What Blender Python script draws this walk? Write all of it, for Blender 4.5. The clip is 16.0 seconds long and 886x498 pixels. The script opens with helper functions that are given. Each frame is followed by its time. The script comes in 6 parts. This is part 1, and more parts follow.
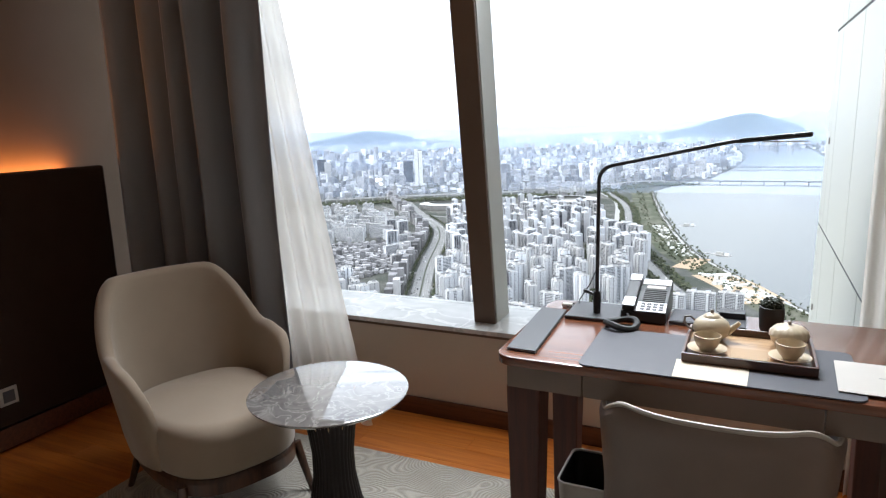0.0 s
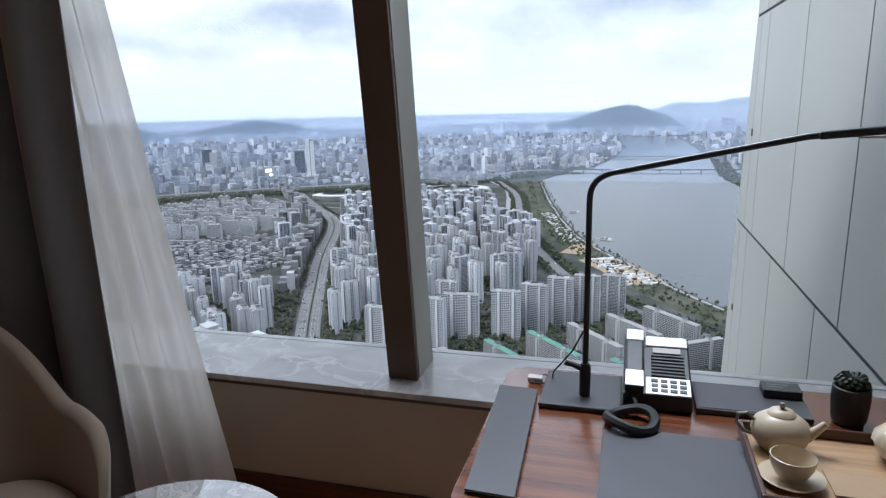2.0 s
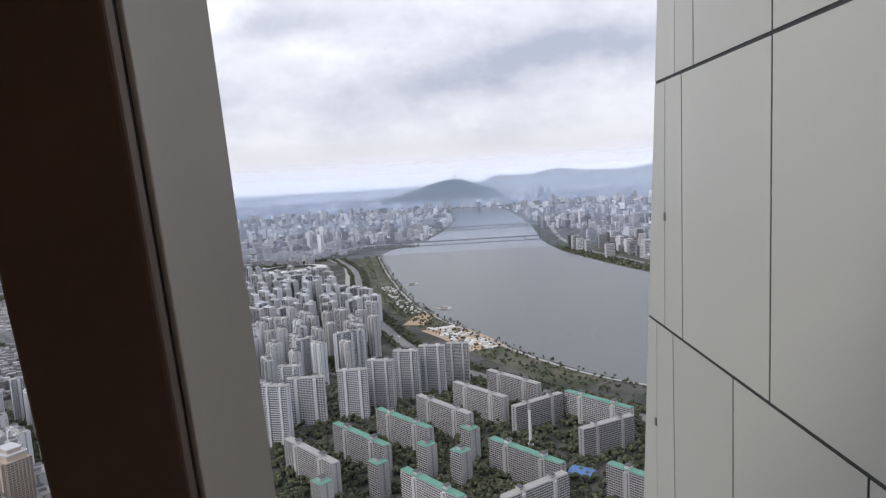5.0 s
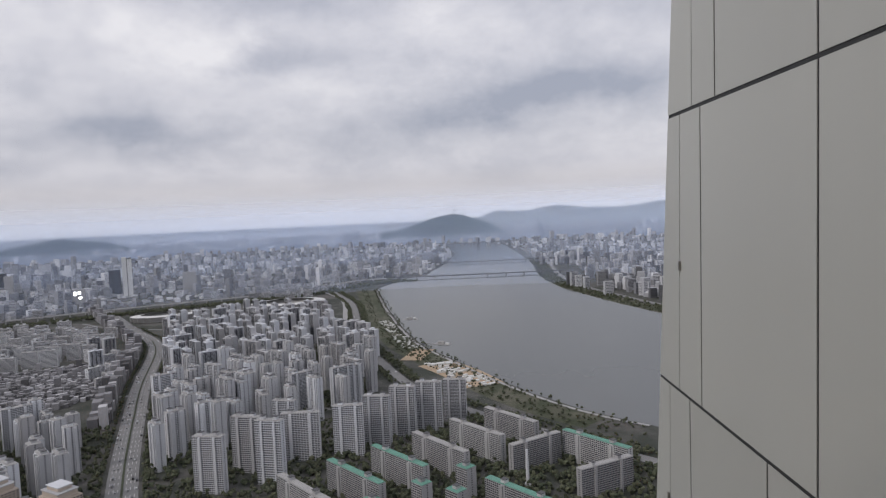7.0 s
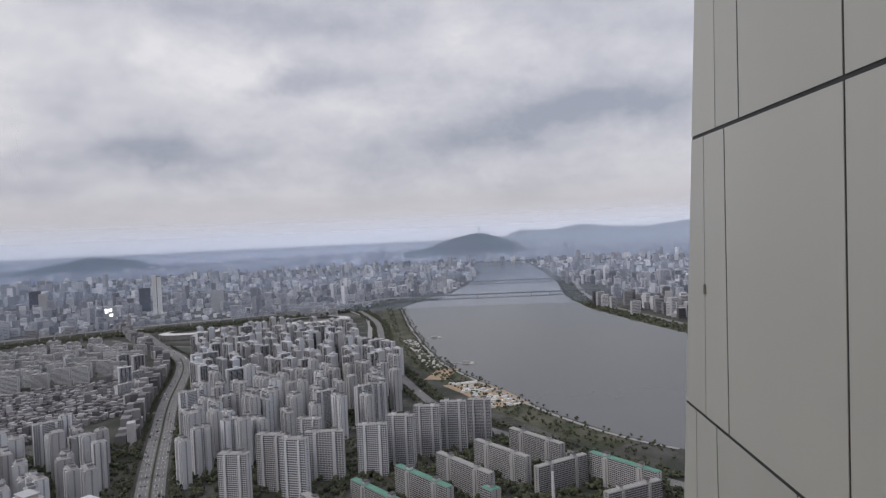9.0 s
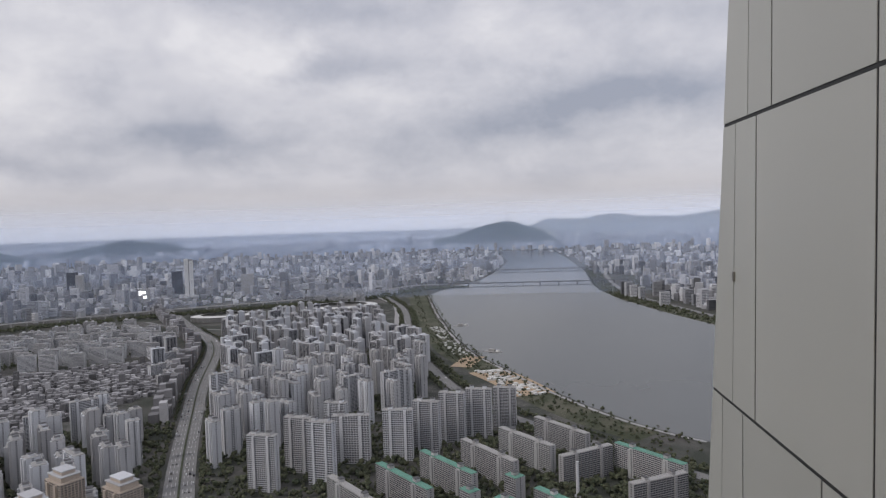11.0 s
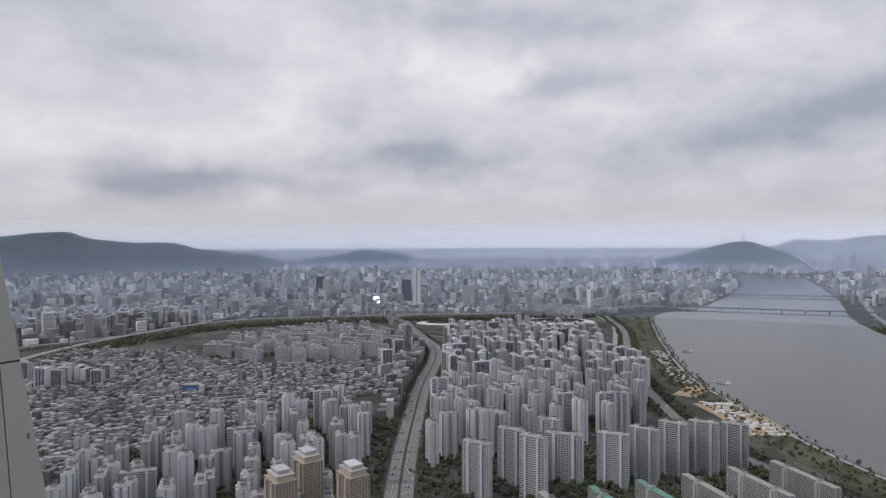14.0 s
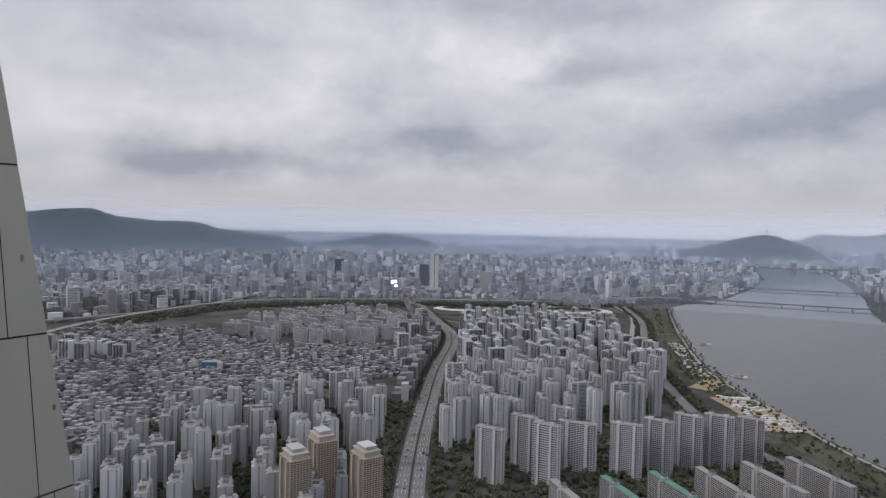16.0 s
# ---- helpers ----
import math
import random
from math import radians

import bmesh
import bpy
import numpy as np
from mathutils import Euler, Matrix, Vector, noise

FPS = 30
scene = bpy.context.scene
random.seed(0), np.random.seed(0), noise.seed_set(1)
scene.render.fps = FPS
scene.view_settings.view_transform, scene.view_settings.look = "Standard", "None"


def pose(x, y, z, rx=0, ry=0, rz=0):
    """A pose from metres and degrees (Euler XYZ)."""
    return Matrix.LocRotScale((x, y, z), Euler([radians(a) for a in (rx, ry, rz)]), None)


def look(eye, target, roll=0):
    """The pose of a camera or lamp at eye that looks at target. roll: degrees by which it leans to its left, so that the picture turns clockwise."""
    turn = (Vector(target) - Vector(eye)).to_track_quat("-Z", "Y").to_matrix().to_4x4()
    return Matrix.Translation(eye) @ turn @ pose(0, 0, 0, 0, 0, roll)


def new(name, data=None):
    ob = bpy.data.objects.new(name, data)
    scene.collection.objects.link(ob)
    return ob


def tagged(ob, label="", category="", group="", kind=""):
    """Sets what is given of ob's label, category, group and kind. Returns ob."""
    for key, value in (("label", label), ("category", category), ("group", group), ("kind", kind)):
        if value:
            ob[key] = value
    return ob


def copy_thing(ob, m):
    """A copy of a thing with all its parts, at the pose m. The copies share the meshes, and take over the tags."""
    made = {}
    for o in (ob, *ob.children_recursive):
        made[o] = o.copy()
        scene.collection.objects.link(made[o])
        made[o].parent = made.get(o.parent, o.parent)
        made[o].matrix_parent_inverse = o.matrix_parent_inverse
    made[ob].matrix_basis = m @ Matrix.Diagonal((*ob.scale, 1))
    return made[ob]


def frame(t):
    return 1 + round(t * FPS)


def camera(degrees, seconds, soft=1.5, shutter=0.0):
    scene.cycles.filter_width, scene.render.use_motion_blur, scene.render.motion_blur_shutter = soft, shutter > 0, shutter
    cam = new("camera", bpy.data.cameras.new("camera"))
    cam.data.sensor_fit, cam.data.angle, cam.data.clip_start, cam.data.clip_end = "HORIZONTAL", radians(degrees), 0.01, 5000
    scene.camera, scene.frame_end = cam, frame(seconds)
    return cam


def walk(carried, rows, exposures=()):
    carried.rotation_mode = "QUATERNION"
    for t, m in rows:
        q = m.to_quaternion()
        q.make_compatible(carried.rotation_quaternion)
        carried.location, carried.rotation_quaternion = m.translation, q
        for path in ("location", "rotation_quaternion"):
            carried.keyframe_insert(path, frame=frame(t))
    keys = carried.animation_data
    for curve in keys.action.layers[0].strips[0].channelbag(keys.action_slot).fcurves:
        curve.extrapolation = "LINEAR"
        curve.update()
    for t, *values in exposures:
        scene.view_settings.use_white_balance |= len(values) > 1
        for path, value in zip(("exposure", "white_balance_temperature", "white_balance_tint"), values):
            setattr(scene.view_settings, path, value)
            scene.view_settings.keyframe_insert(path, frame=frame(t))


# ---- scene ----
cam = camera(68.7, 16.0, soft=1.25)
PATH = [
    (0, (0.627, -1.622, 1.401), (-0.223, 0.146, 1.012), -1.8),
    (0.4, (0.633, -1.505, 1.401), (-0.035, 0.339, 1.011), -2.2),
    (0.5, (0.627, -1.486, 1.396), (0.023, 0.378, 0.997), -1.9),
    (0.8, (0.604, -1.408, 1.390), (0.141, 0.491, 0.966), -1.7),
    (1, (0.553, -1.352, 1.386), (0.129, 0.555, 0.955), -1.6),
    (1.2, (0.491, -1.282, 1.390), (0.078, 0.626, 0.953), -1.0),
    (1.5, (0.392, -1.164, 1.380), (-0.039, 0.740, 0.943), -0.2),
    (2, (0.266, -0.896, 1.383), (-0.282, 0.979, 0.956), -1.3),
    (2.5, (0.137, -0.662, 1.409), (-0.591, 1.170, 1.069), -1.0),
    (3, (-0.038, -0.462, 1.433), (-0.790, 1.365, 1.125), -0.8),
    (3.5, (-0.111, -0.277, 1.457), (-0.755, 1.597, 1.188), -1.5),
    (4, (-0.163, 0.046, 1.477), (-0.639, 1.975, 1.250), -4.6),
    (4.5, (-0.197, 0.312, 1.463), (-0.414, 2.288, 1.243), -2.0),
    (5, (-0.198, 0.517, 1.479), (-0.260, 2.504, 1.262), -3.4),
    (7.5, (-0.116, 1.069, 1.515), (-0.178, 3.066, 1.422), -2.2),
    (8, (-0.105, 1.071, 1.521), (-0.195, 3.067, 1.432), -2.2),
    (8.5, (-0.108, 1.067, 1.528), (-0.217, 3.062, 1.455), -2.1),
    (9, (-0.109, 1.053, 1.532), (-0.236, 3.049, 1.483), -2.5),
    (11.5, (-0.122, 0.964, 1.510), (-0.341, 2.948, 1.392), -1.7),
    (12, (-0.046, 1.103, 1.537), (-0.260, 3.085, 1.373), -3.4),
    (12.5, (0.049, 1.148, 1.522), (-0.441, 3.084, 1.418), -2.5),
    (13, (-0.050, 1.150, 1.542), (-0.703, 3.039, 1.477), -1.5),
    (13.5, (-0.150, 1.150, 1.543), (-0.938, 2.988, 1.503), -0.8),
    (14, (-0.205, 1.150, 1.525), (-1.058, 2.958, 1.501), -0.3),
    (14.5, (-0.235, 1.150, 1.525), (-1.171, 2.917, 1.512), -0.1),
    (15, (-0.245, 1.150, 1.525), (-1.215, 2.899, 1.496), 1.4),
    (15.5, (-0.250, 1.150, 1.525), (-1.180, 2.920, 1.470), 1.7),
    (16, (-0.245, 1.150, 1.525), (-1.149, 2.933, 1.456), 1.2),
]
walk(cam, [(t, look(eye, target, roll)) for t, eye, target, roll in PATH], exposures=[
    (0.0, 1.72, 6150, 9), (0.5, 1.1, 5850, 10), (1.0, 0.94, 5650, 10), (1.5, 0.85, 5700, 10), (2.5, 0.73, 5800, 12), (3.5, 0.64, 5900, 13),
    (4.5, 0.43, 6150, 15), (5.0, 0.42, 6400, 17), (7.5, -0.12, 6500, 18), (9.2, -0.15, 6500, 18), (11.5, -0.1, 6500, 18), (13.0, 0.0, 6500, 18), (14.5, -0.1, 6500, 18), (16.0, -0.16, 6500, 18)])

# ---- light: an overcast sky, a soft sun behind it, one warm strip behind the wall panel, an added fill lamp at the window ----
EYE = Vector((-0.1, 1.1, 1.5))
GROUND = -372.0


def link(tree, a, b):
    tree.links.new(a, b)


def sky_world():
    w = bpy.data.worlds.new("overcast_sky")
    w.use_nodes = True
    t = w.node_tree
    t.nodes.clear()
    n = t.nodes.new
    out, bg = n("ShaderNodeOutputWorld"), n("ShaderNodeBackground")
    sky = n("ShaderNodeTexSky")
    sky.sky_type, sky.sun_disc = "NISHITA", False
    sky.sun_elevation, sky.sun_rotation = radians(42), radians(232)
    sky.air_density, sky.dust_density = 1.5, 4.0
    co, sep = n("ShaderNodeTexCoord"), n("ShaderNodeSeparateXYZ")
    link(t, co.outputs["Generated"], sep.inputs[0])
    # flat cloud bases on a high plane, seen slanting, with heaped heads between them
    up, wide, flat = n("ShaderNodeMath"), n("ShaderNodeCombineXYZ"), n("ShaderNodeVectorMath")
    up.operation, flat.operation = "ADD", "DIVIDE"
    link(t, sep.outputs["Z"], up.inputs[0])
    up.inputs[1].default_value = 0.17
    for k in range(3):
        link(t, up.outputs[0], wide.inputs[k])
    link(t, co.outputs["Generated"], flat.inputs[0])
    link(t, wide.outputs[0], flat.inputs[1])

    def cloud(source, shift, stretch, scale, detail, rough, warp):
        mp = n("ShaderNodeMapping")
        mp.inputs["Location"].default_value, mp.inputs["Scale"].default_value = shift, stretch
        tex = n("ShaderNodeTexNoise")
        tex.inputs["Scale"].default_value, tex.inputs["Detail"].default_value = scale, detail
        tex.inputs["Roughness"].default_value, tex.inputs["Distortion"].default_value = rough, warp
        link(t, source, mp.inputs[0])
        link(t, mp.outputs[0], tex.inputs["Vector"])
        return tex.outputs["Fac"]

    base = cloud(flat.outputs[0], (1.7, 0.4, 0), (1, 1, 0), 0.85, 5.0, 0.52, 0.1)
    head = cloud(co.outputs["Generated"], (2.1, 0.6, 0.35), (1, 1, 1.7), 6.5, 7.0, 0.6, 0.1)
    sway = cloud(co.outputs["Generated"], (5.2, 1.6, 0.2), (1, 1, 1.5), 7.5, 5.0, 0.6, 0.0)
    roll = cloud(co.outputs["Generated"], (0.2, 7.6, 3.2), (1, 1, 1.5), 8.0, 5.0, 0.6, 0.0)

    def math_node(kind, *values):
        node = n("ShaderNodeMath")
        node.operation = kind
        for k, v in enumerate(values):
            if isinstance(v, (int, float)):
                node.inputs[k].default_value = v
            else:
                link(t, v, node.inputs[k])
        return node.outputs[0]

    # bearing and height in degrees, ruffled so that no cloud has a clean outline
    bearing = math_node("MULTIPLY", math_node("ARCTAN2", sep.outputs["X"], sep.outputs["Y"]), 57.3)
    height = math_node("MULTIPLY", math_node("ARCSINE", sep.outputs["Z"]), 57.3)
    bearing = math_node("ADD", bearing, math_node("MULTIPLY_ADD", sway, 12.0, -6.0))
    height = math_node("ADD", height, math_node("MULTIPLY_ADD", roll, 5.0, -2.5))

    def bank(clouds):
        total = None
        for a, h, wide_by, high_by, weight in clouds:
            u = math_node("MULTIPLY", math_node("SUBTRACT", bearing, a), 1 / wide_by)
            v = math_node("MULTIPLY", math_node("SUBTRACT", height, h), 1 / high_by)
            r2 = math_node("ADD", math_node("MULTIPLY", u, u), math_node("MULTIPLY", v, v))
            bell = math_node("MULTIPLY", math_node("POWER", 2.718, math_node("MULTIPLY", r2, -1.0)), weight)
            total = bell if total is None else math_node("ADD", total, bell)
        return total

    shade = bank([(-28.6, 7.4, 11, 1.35, 1.0), (-47, 5.0, 12, 1.35, 0.95), (3, 9.2, 11, 1.9, 0.95), (12, 10.5, 10, 2.3, 0.9), (-15, 13, 4, 1.5, 0.65), (-33, 11, 5, 1.5, 0.5), (-9, 18, 11, 1.8, 0.45), (-24, 19.5, 7, 1.2, 0.4), (-52, 15, 5, 1.5, 0.3)])
    glow = bank([(-27, 14.6, 6, 2.6, 0.9), (-20, 13.6, 2.5, 2.2, 0.9), (-44, 9.3, 8, 2.0, 0.8), (-57, 8.5, 5, 1.8, 0.7), (-33, 16.5, 5, 1.8, 0.7), (0, 15.5, 5, 2.6, 0.8), (-10, 10.8, 5, 1.5, 0.5), (-38, 13, 5, 2.2, 0.5)])
    grain = math_node("ADD", math_node("MULTIPLY_ADD", head, 1.0, 0.26), math_node("MULTIPLY", base, -0.62))
    tone = math_node("ADD", grain, math_node("ADD", math_node("MULTIPLY", math_node("MULTIPLY", glow, head), 0.75), math_node("MULTIPLY", shade, -0.35)))
    ramp = n("ShaderNodeValToRGB")
    e = ramp.color_ramp.elements
    e[0].position, e[0].color = 0.0, (4.1, 4.45, 5.3, 1)
    e[1].position, e[1].color = 0.9, (9.5, 9.5, 9.6, 1)
    m = ramp.color_ramp.elements.new(0.5)
    m.color = (7.4, 7.5, 7.95, 1)
    link(t, tone, ramp.inputs[0])
    # the cloud cover closes to an even pale veil towards the horizon
    low = n("ShaderNodeMapRange")
    low.interpolation_type = "SMOOTHSTEP"
    low.inputs["From Min"].default_value, low.inputs["From Max"].default_value = 0.02, 0.08
    link(t, sep.outputs["Z"], low.inputs["Value"])
    mix = n("ShaderNodeMix")
    mix.data_type = "RGBA"
    mix.inputs["A"].default_value = (6.7, 6.65, 6.8, 1)
    link(t, low.outputs[0], mix.inputs["Factor"])
    link(t, ramp.outputs[0], mix.inputs["B"])
    both = n("ShaderNodeMix")
    both.data_type = "RGBA"
    both.inputs["Factor"].default_value = 0.88
    link(t, sky.outputs[0], both.inputs["A"])
    link(t, mix.outputs["Result"], both.inputs["B"])
    link(t, both.outputs["Result"], bg.inputs[0])
    bg.inputs[1].default_value = 0.1
    link(t, bg.outputs[0], out.inputs[0])
    scene.world = w


sky_world()
sun = new("sun", bpy.data.lights.new("sun", "SUN"))
sun.data.energy, sun.data.angle, sun.data.color = 0.95, radians(14), (1.0, 0.96, 0.9)
sun.matrix_world = look((0, 0, 100), (math.sin(radians(52)) * 90, math.cos(radians(52)) * 90, 19))

cove = new("cove_strip_lamp", bpy.data.lights.new("cove_strip_lamp", "AREA"))
cove.data.shape, cove.data.size, cove.data.size_y = "RECTANGLE", 1.9, 0.02
cove.data.energy, cove.data.color = 2.6, (1.0, 0.36, 0.09)
cove.matrix_world = Matrix.Translation((-2.51, -0.4, 1.2)) @ pose(0, 0, 0, 180, 0, 90)

# added fill lamp at the window's top lifts the room beyond the sky's light
upper = new("window_sky_lamp", bpy.data.lights.new("window_sky_lamp", "AREA"))
upper.data.shape, upper.data.size, upper.data.size_y = "RECTANGLE", 1.6, 0.5
upper.data.spread = radians(104)
upper.data.energy, upper.data.color = 15.5, (0.95, 0.97, 1.0)
upper.matrix_world = look((-0.1, 1.03, 2.4), (0.2, -0.9, 0.6))


# ---- materials ----
def mat(name, color, rough=0.6, metal=0.0, vary=0.12, scale=8.0, fine=90.0, bump=0.15, spec=0.5, coat=0.0, island=0.0, per_object=0.0, tint=None, stretch=(1, 1, 1), sheen=0.0, gap=0.002):
    """A surface with a base colour that varies at two scales, and a fine relief."""
    m = bpy.data.materials.new(name)
    m.use_nodes = True
    t = m.node_tree
    n, b = t.nodes.new, t.nodes["Principled BSDF"]
    b.inputs["Roughness"].default_value, b.inputs["Metallic"].default_value = rough, metal
    b.inputs["Specular IOR Level"].default_value, b.inputs["Coat Weight"].default_value = spec, coat
    b.inputs["Sheen Weight"].default_value = sheen
    co, mp = n("ShaderNodeTexCoord"), n("ShaderNodeMapping")
    mp.inputs["Scale"].default_value = stretch
    link(t, co.outputs["Object"], mp.inputs[0])
    coarse, grain = n("ShaderNodeTexNoise"), n("ShaderNodeTexNoise")
    for node, s, d in ((coarse, scale, 4.0), (grain, fine, 3.0)):
        node.inputs["Scale"].default_value, node.inputs["Detail"].default_value = s, d
        link(t, mp.outputs[0], node.inputs["Vector"])
    add = n("ShaderNodeMath")
    add.operation = "MULTIPLY_ADD"
    link(t, grain.outputs["Fac"], add.inputs[0])
    add.inputs[1].default_value = 0.5
    link(t, coarse.outputs["Fac"], add.inputs[2])
    value = n("ShaderNodeMapRange")
    value.inputs["From Min"].default_value, value.inputs["From Max"].default_value = 0.35, 1.15
    value.inputs["To Min"].default_value, value.inputs["To Max"].default_value = 1 - vary, 1 + vary
    link(t, add.outputs[0], value.inputs["Value"])
    last = value.outputs[0]
    if island or per_object:
        r = n("ShaderNodeNewGeometry").outputs["Random Per Island"] if island else n("ShaderNodeObjectInfo").outputs["Random"]
        amount = island or per_object
        rr = n("ShaderNodeMapRange")
        rr.inputs["To Min"].default_value, rr.inputs["To Max"].default_value = 1 - amount, 1 + amount
        link(t, r, rr.inputs["Value"])
        mul = n("ShaderNodeMath")
        mul.operation = "MULTIPLY"
        link(t, last, mul.inputs[0])
        link(t, rr.outputs[0], mul.inputs[1])
        last = mul.outputs[0]
    rgb = n("ShaderNodeMix")
    rgb.data_type, rgb.blend_type = "RGBA", "MULTIPLY"
    rgb.inputs["Factor"].default_value = 1.0
    rgb.inputs["A"].default_value = (*color, 1)
    if tint:
        two = n("ShaderNodeMix")
        two.data_type = "RGBA"
        two.inputs["A"].default_value, two.inputs["B"].default_value = (*color, 1), (*tint, 1)
        if island or per_object:
            wh = n("ShaderNodeTexWhiteNoise")
            wh.noise_dimensions = "1D"
            link(t, r, wh.inputs["W"])
            link(t, wh.outputs["Value"], two.inputs["Factor"])
        else:
            edge = n("ShaderNodeMapRange")
            edge.inputs["From Min"].default_value, edge.inputs["From Max"].default_value = 0.42, 0.6
            link(t, coarse.outputs["Fac"], edge.inputs["Value"])
            link(t, edge.outputs[0], two.inputs["Factor"])
        link(t, two.outputs["Result"], rgb.inputs["A"])
    link(t, last, rgb.inputs["B"])
    link(t, rgb.outputs["Result"], b.inputs["Base Color"])
    if bump:
        bp = n("ShaderNodeBump")
        bp.inputs["Strength"].default_value, bp.inputs["Distance"].default_value = bump, gap
        link(t, grain.outputs["Fac"], bp.inputs["Height"])
        link(t, bp.outputs[0], b.inputs["Normal"])
    return m


def wood(name, dark, light, rough=0.3, ring=3.0, along=0, coat=0.3, per_object=0.0):
    """Wood with long grain along one axis."""
    m = bpy.data.materials.new(name)
    m.use_nodes = True
    t = m.node_tree
    n, b = t.nodes.new, t.nodes["Principled BSDF"]
    co, mp = n("ShaderNodeTexCoord"), n("ShaderNodeMapping")
    mp.inputs["Scale"].default_value = [1.2 if a == along else 22.0 for a in range(3)]
    link(t, co.outputs["Object"], mp.inputs[0])
    if per_object:
        info, off = n("ShaderNodeObjectInfo"), n("ShaderNodeVectorMath")
        off.operation = "SCALE"
        off.inputs[0].default_value = (17.0, 9.0, 5.0)
        link(t, info.outputs["Random"], off.inputs["Scale"])
        link(t, off.outputs[0], mp.inputs["Location"])
    a, c = n("ShaderNodeTexNoise"), n("ShaderNodeTexNoise")
    a.inputs["Scale"].default_value, a.inputs["Detail"].default_value, a.inputs["Distortion"].default_value = ring, 6.0, 0.6
    c.inputs["Scale"].default_value, c.inputs["Detail"].default_value = ring * 6, 4.0
    for node in (a, c):
        link(t, mp.outputs[0], node.inputs["Vector"])
    mx = n("ShaderNodeMath")
    mx.operation = "MULTIPLY_ADD"
    link(t, c.outputs["Fac"], mx.inputs[0])
    mx.inputs[1].default_value = 0.35
    link(t, a.outputs["Fac"], mx.inputs[2])
    ramp = n("ShaderNodeValToRGB")
    e = ramp.color_ramp.elements
    e[0].position, e[0].color = 0.45, (*dark, 1)
    e[1].position, e[1].color = 0.85, (*light, 1)
    link(t, mx.outputs[0], ramp.inputs[0])
    last = ramp.outputs[0]
    if per_object:
        rr, mul = n("ShaderNodeMapRange"), n("ShaderNodeMix")
        rr.inputs["To Min"].default_value, rr.inputs["To Max"].default_value = 1 - per_object, 1 + per_object
        link(t, info.outputs["Random"], rr.inputs["Value"])
        mul.data_type, mul.blend_type = "RGBA", "MULTIPLY"
        mul.inputs["Factor"].default_value = 1.0
        link(t, last, mul.inputs["A"])
        link(t, rr.outputs[0], mul.inputs["B"])
        last = mul.outputs["Result"]
    link(t, last, b.inputs["Base Color"])
    b.inputs["Roughness"].default_value, b.inputs["Coat Weight"].default_value, b.inputs["Coat Roughness"].default_value = rough, coat, 0.2
    bp = n("ShaderNodeBump")
    bp.inputs["Strength"].default_value, bp.inputs["Distance"].default_value = 0.1, 0.001
    link(t, mx.outputs[0], bp.inputs["Height"])
    link(t, bp.outputs[0], b.inputs["Normal"])
    return m


def marble(name, base, vein, scale=6.0, rough=0.12, coat=0.0):
    m = bpy.data.materials.new(name)
    m.use_nodes = True
    t = m.node_tree
    n, b = t.nodes.new, t.nodes["Principled BSDF"]
    co = n("ShaderNodeTexCoord")
    warp, cells, cloud = n("ShaderNodeTexNoise"), n("ShaderNodeTexNoise"), n("ShaderNodeTexNoise")
    warp.inputs["Scale"].default_value = scale * 0.5
    link(t, co.outputs["Object"], warp.inputs["Vector"])
    mixv = n("ShaderNodeMix")
    mixv.data_type = "VECTOR"
    mixv.inputs["Factor"].default_value = 0.45
    link(t, co.outputs["Object"], mixv.inputs["A"])
    link(t, warp.outputs["Color"], mixv.inputs["B"])
    cells.inputs["Scale"].default_value, cells.inputs["Detail"].default_value = scale, 8.0
    cloud.inputs["Scale"].default_value, cloud.inputs["Detail"].default_value = scale * 1.5, 7.0
    link(t, mixv.outputs["Result"], cells.inputs["Vector"])
    link(t, mixv.outputs["Result"], cloud.inputs["Vector"])
    # thin veins where the noise crosses its middle
    sub = n("ShaderNodeMath")
    sub.operation = "SUBTRACT"
    link(t, cells.outputs["Fac"], sub.inputs[0])
    sub.inputs[1].default_value = 0.5
    ab = n("ShaderNodeMath")
    ab.operation = "ABSOLUTE"
    link(t, sub.outputs[0], ab.inputs[0])
    thin = n("ShaderNodeMapRange")
    thin.inputs["From Min"].default_value, thin.inputs["From Max"].default_value = 0.002, 0.02
    thin.inputs["To Min"].default_value, thin.inputs["To Max"].default_value = 0.8, 0.0
    link(t, ab.outputs[0], thin.inputs["Value"])
    soft = n("ShaderNodeValToRGB")
    e = soft.color_ramp.elements
    e[0].position, e[0].color = 0.3, (*[v * 0.7 for v in base], 1)
    e[1].position, e[1].color = 0.7, (*[min(1, v * 1.2) for v in base], 1)
    link(t, cloud.outputs["Fac"], soft.inputs[0])
    mix = n("ShaderNodeMix")
    mix.data_type = "RGBA"
    link(t, thin.outputs[0], mix.inputs["Factor"])
    link(t, soft.outputs[0], mix.inputs["A"])
    mix.inputs["B"].default_value = (*vein, 1)
    link(t, mix.outputs["Result"], b.inputs["Base Color"])
    b.inputs["Roughness"].default_value = rough
    b.inputs["Coat Weight"].default_value, b.inputs["Coat IOR"].default_value = coat, 1.9
    return m


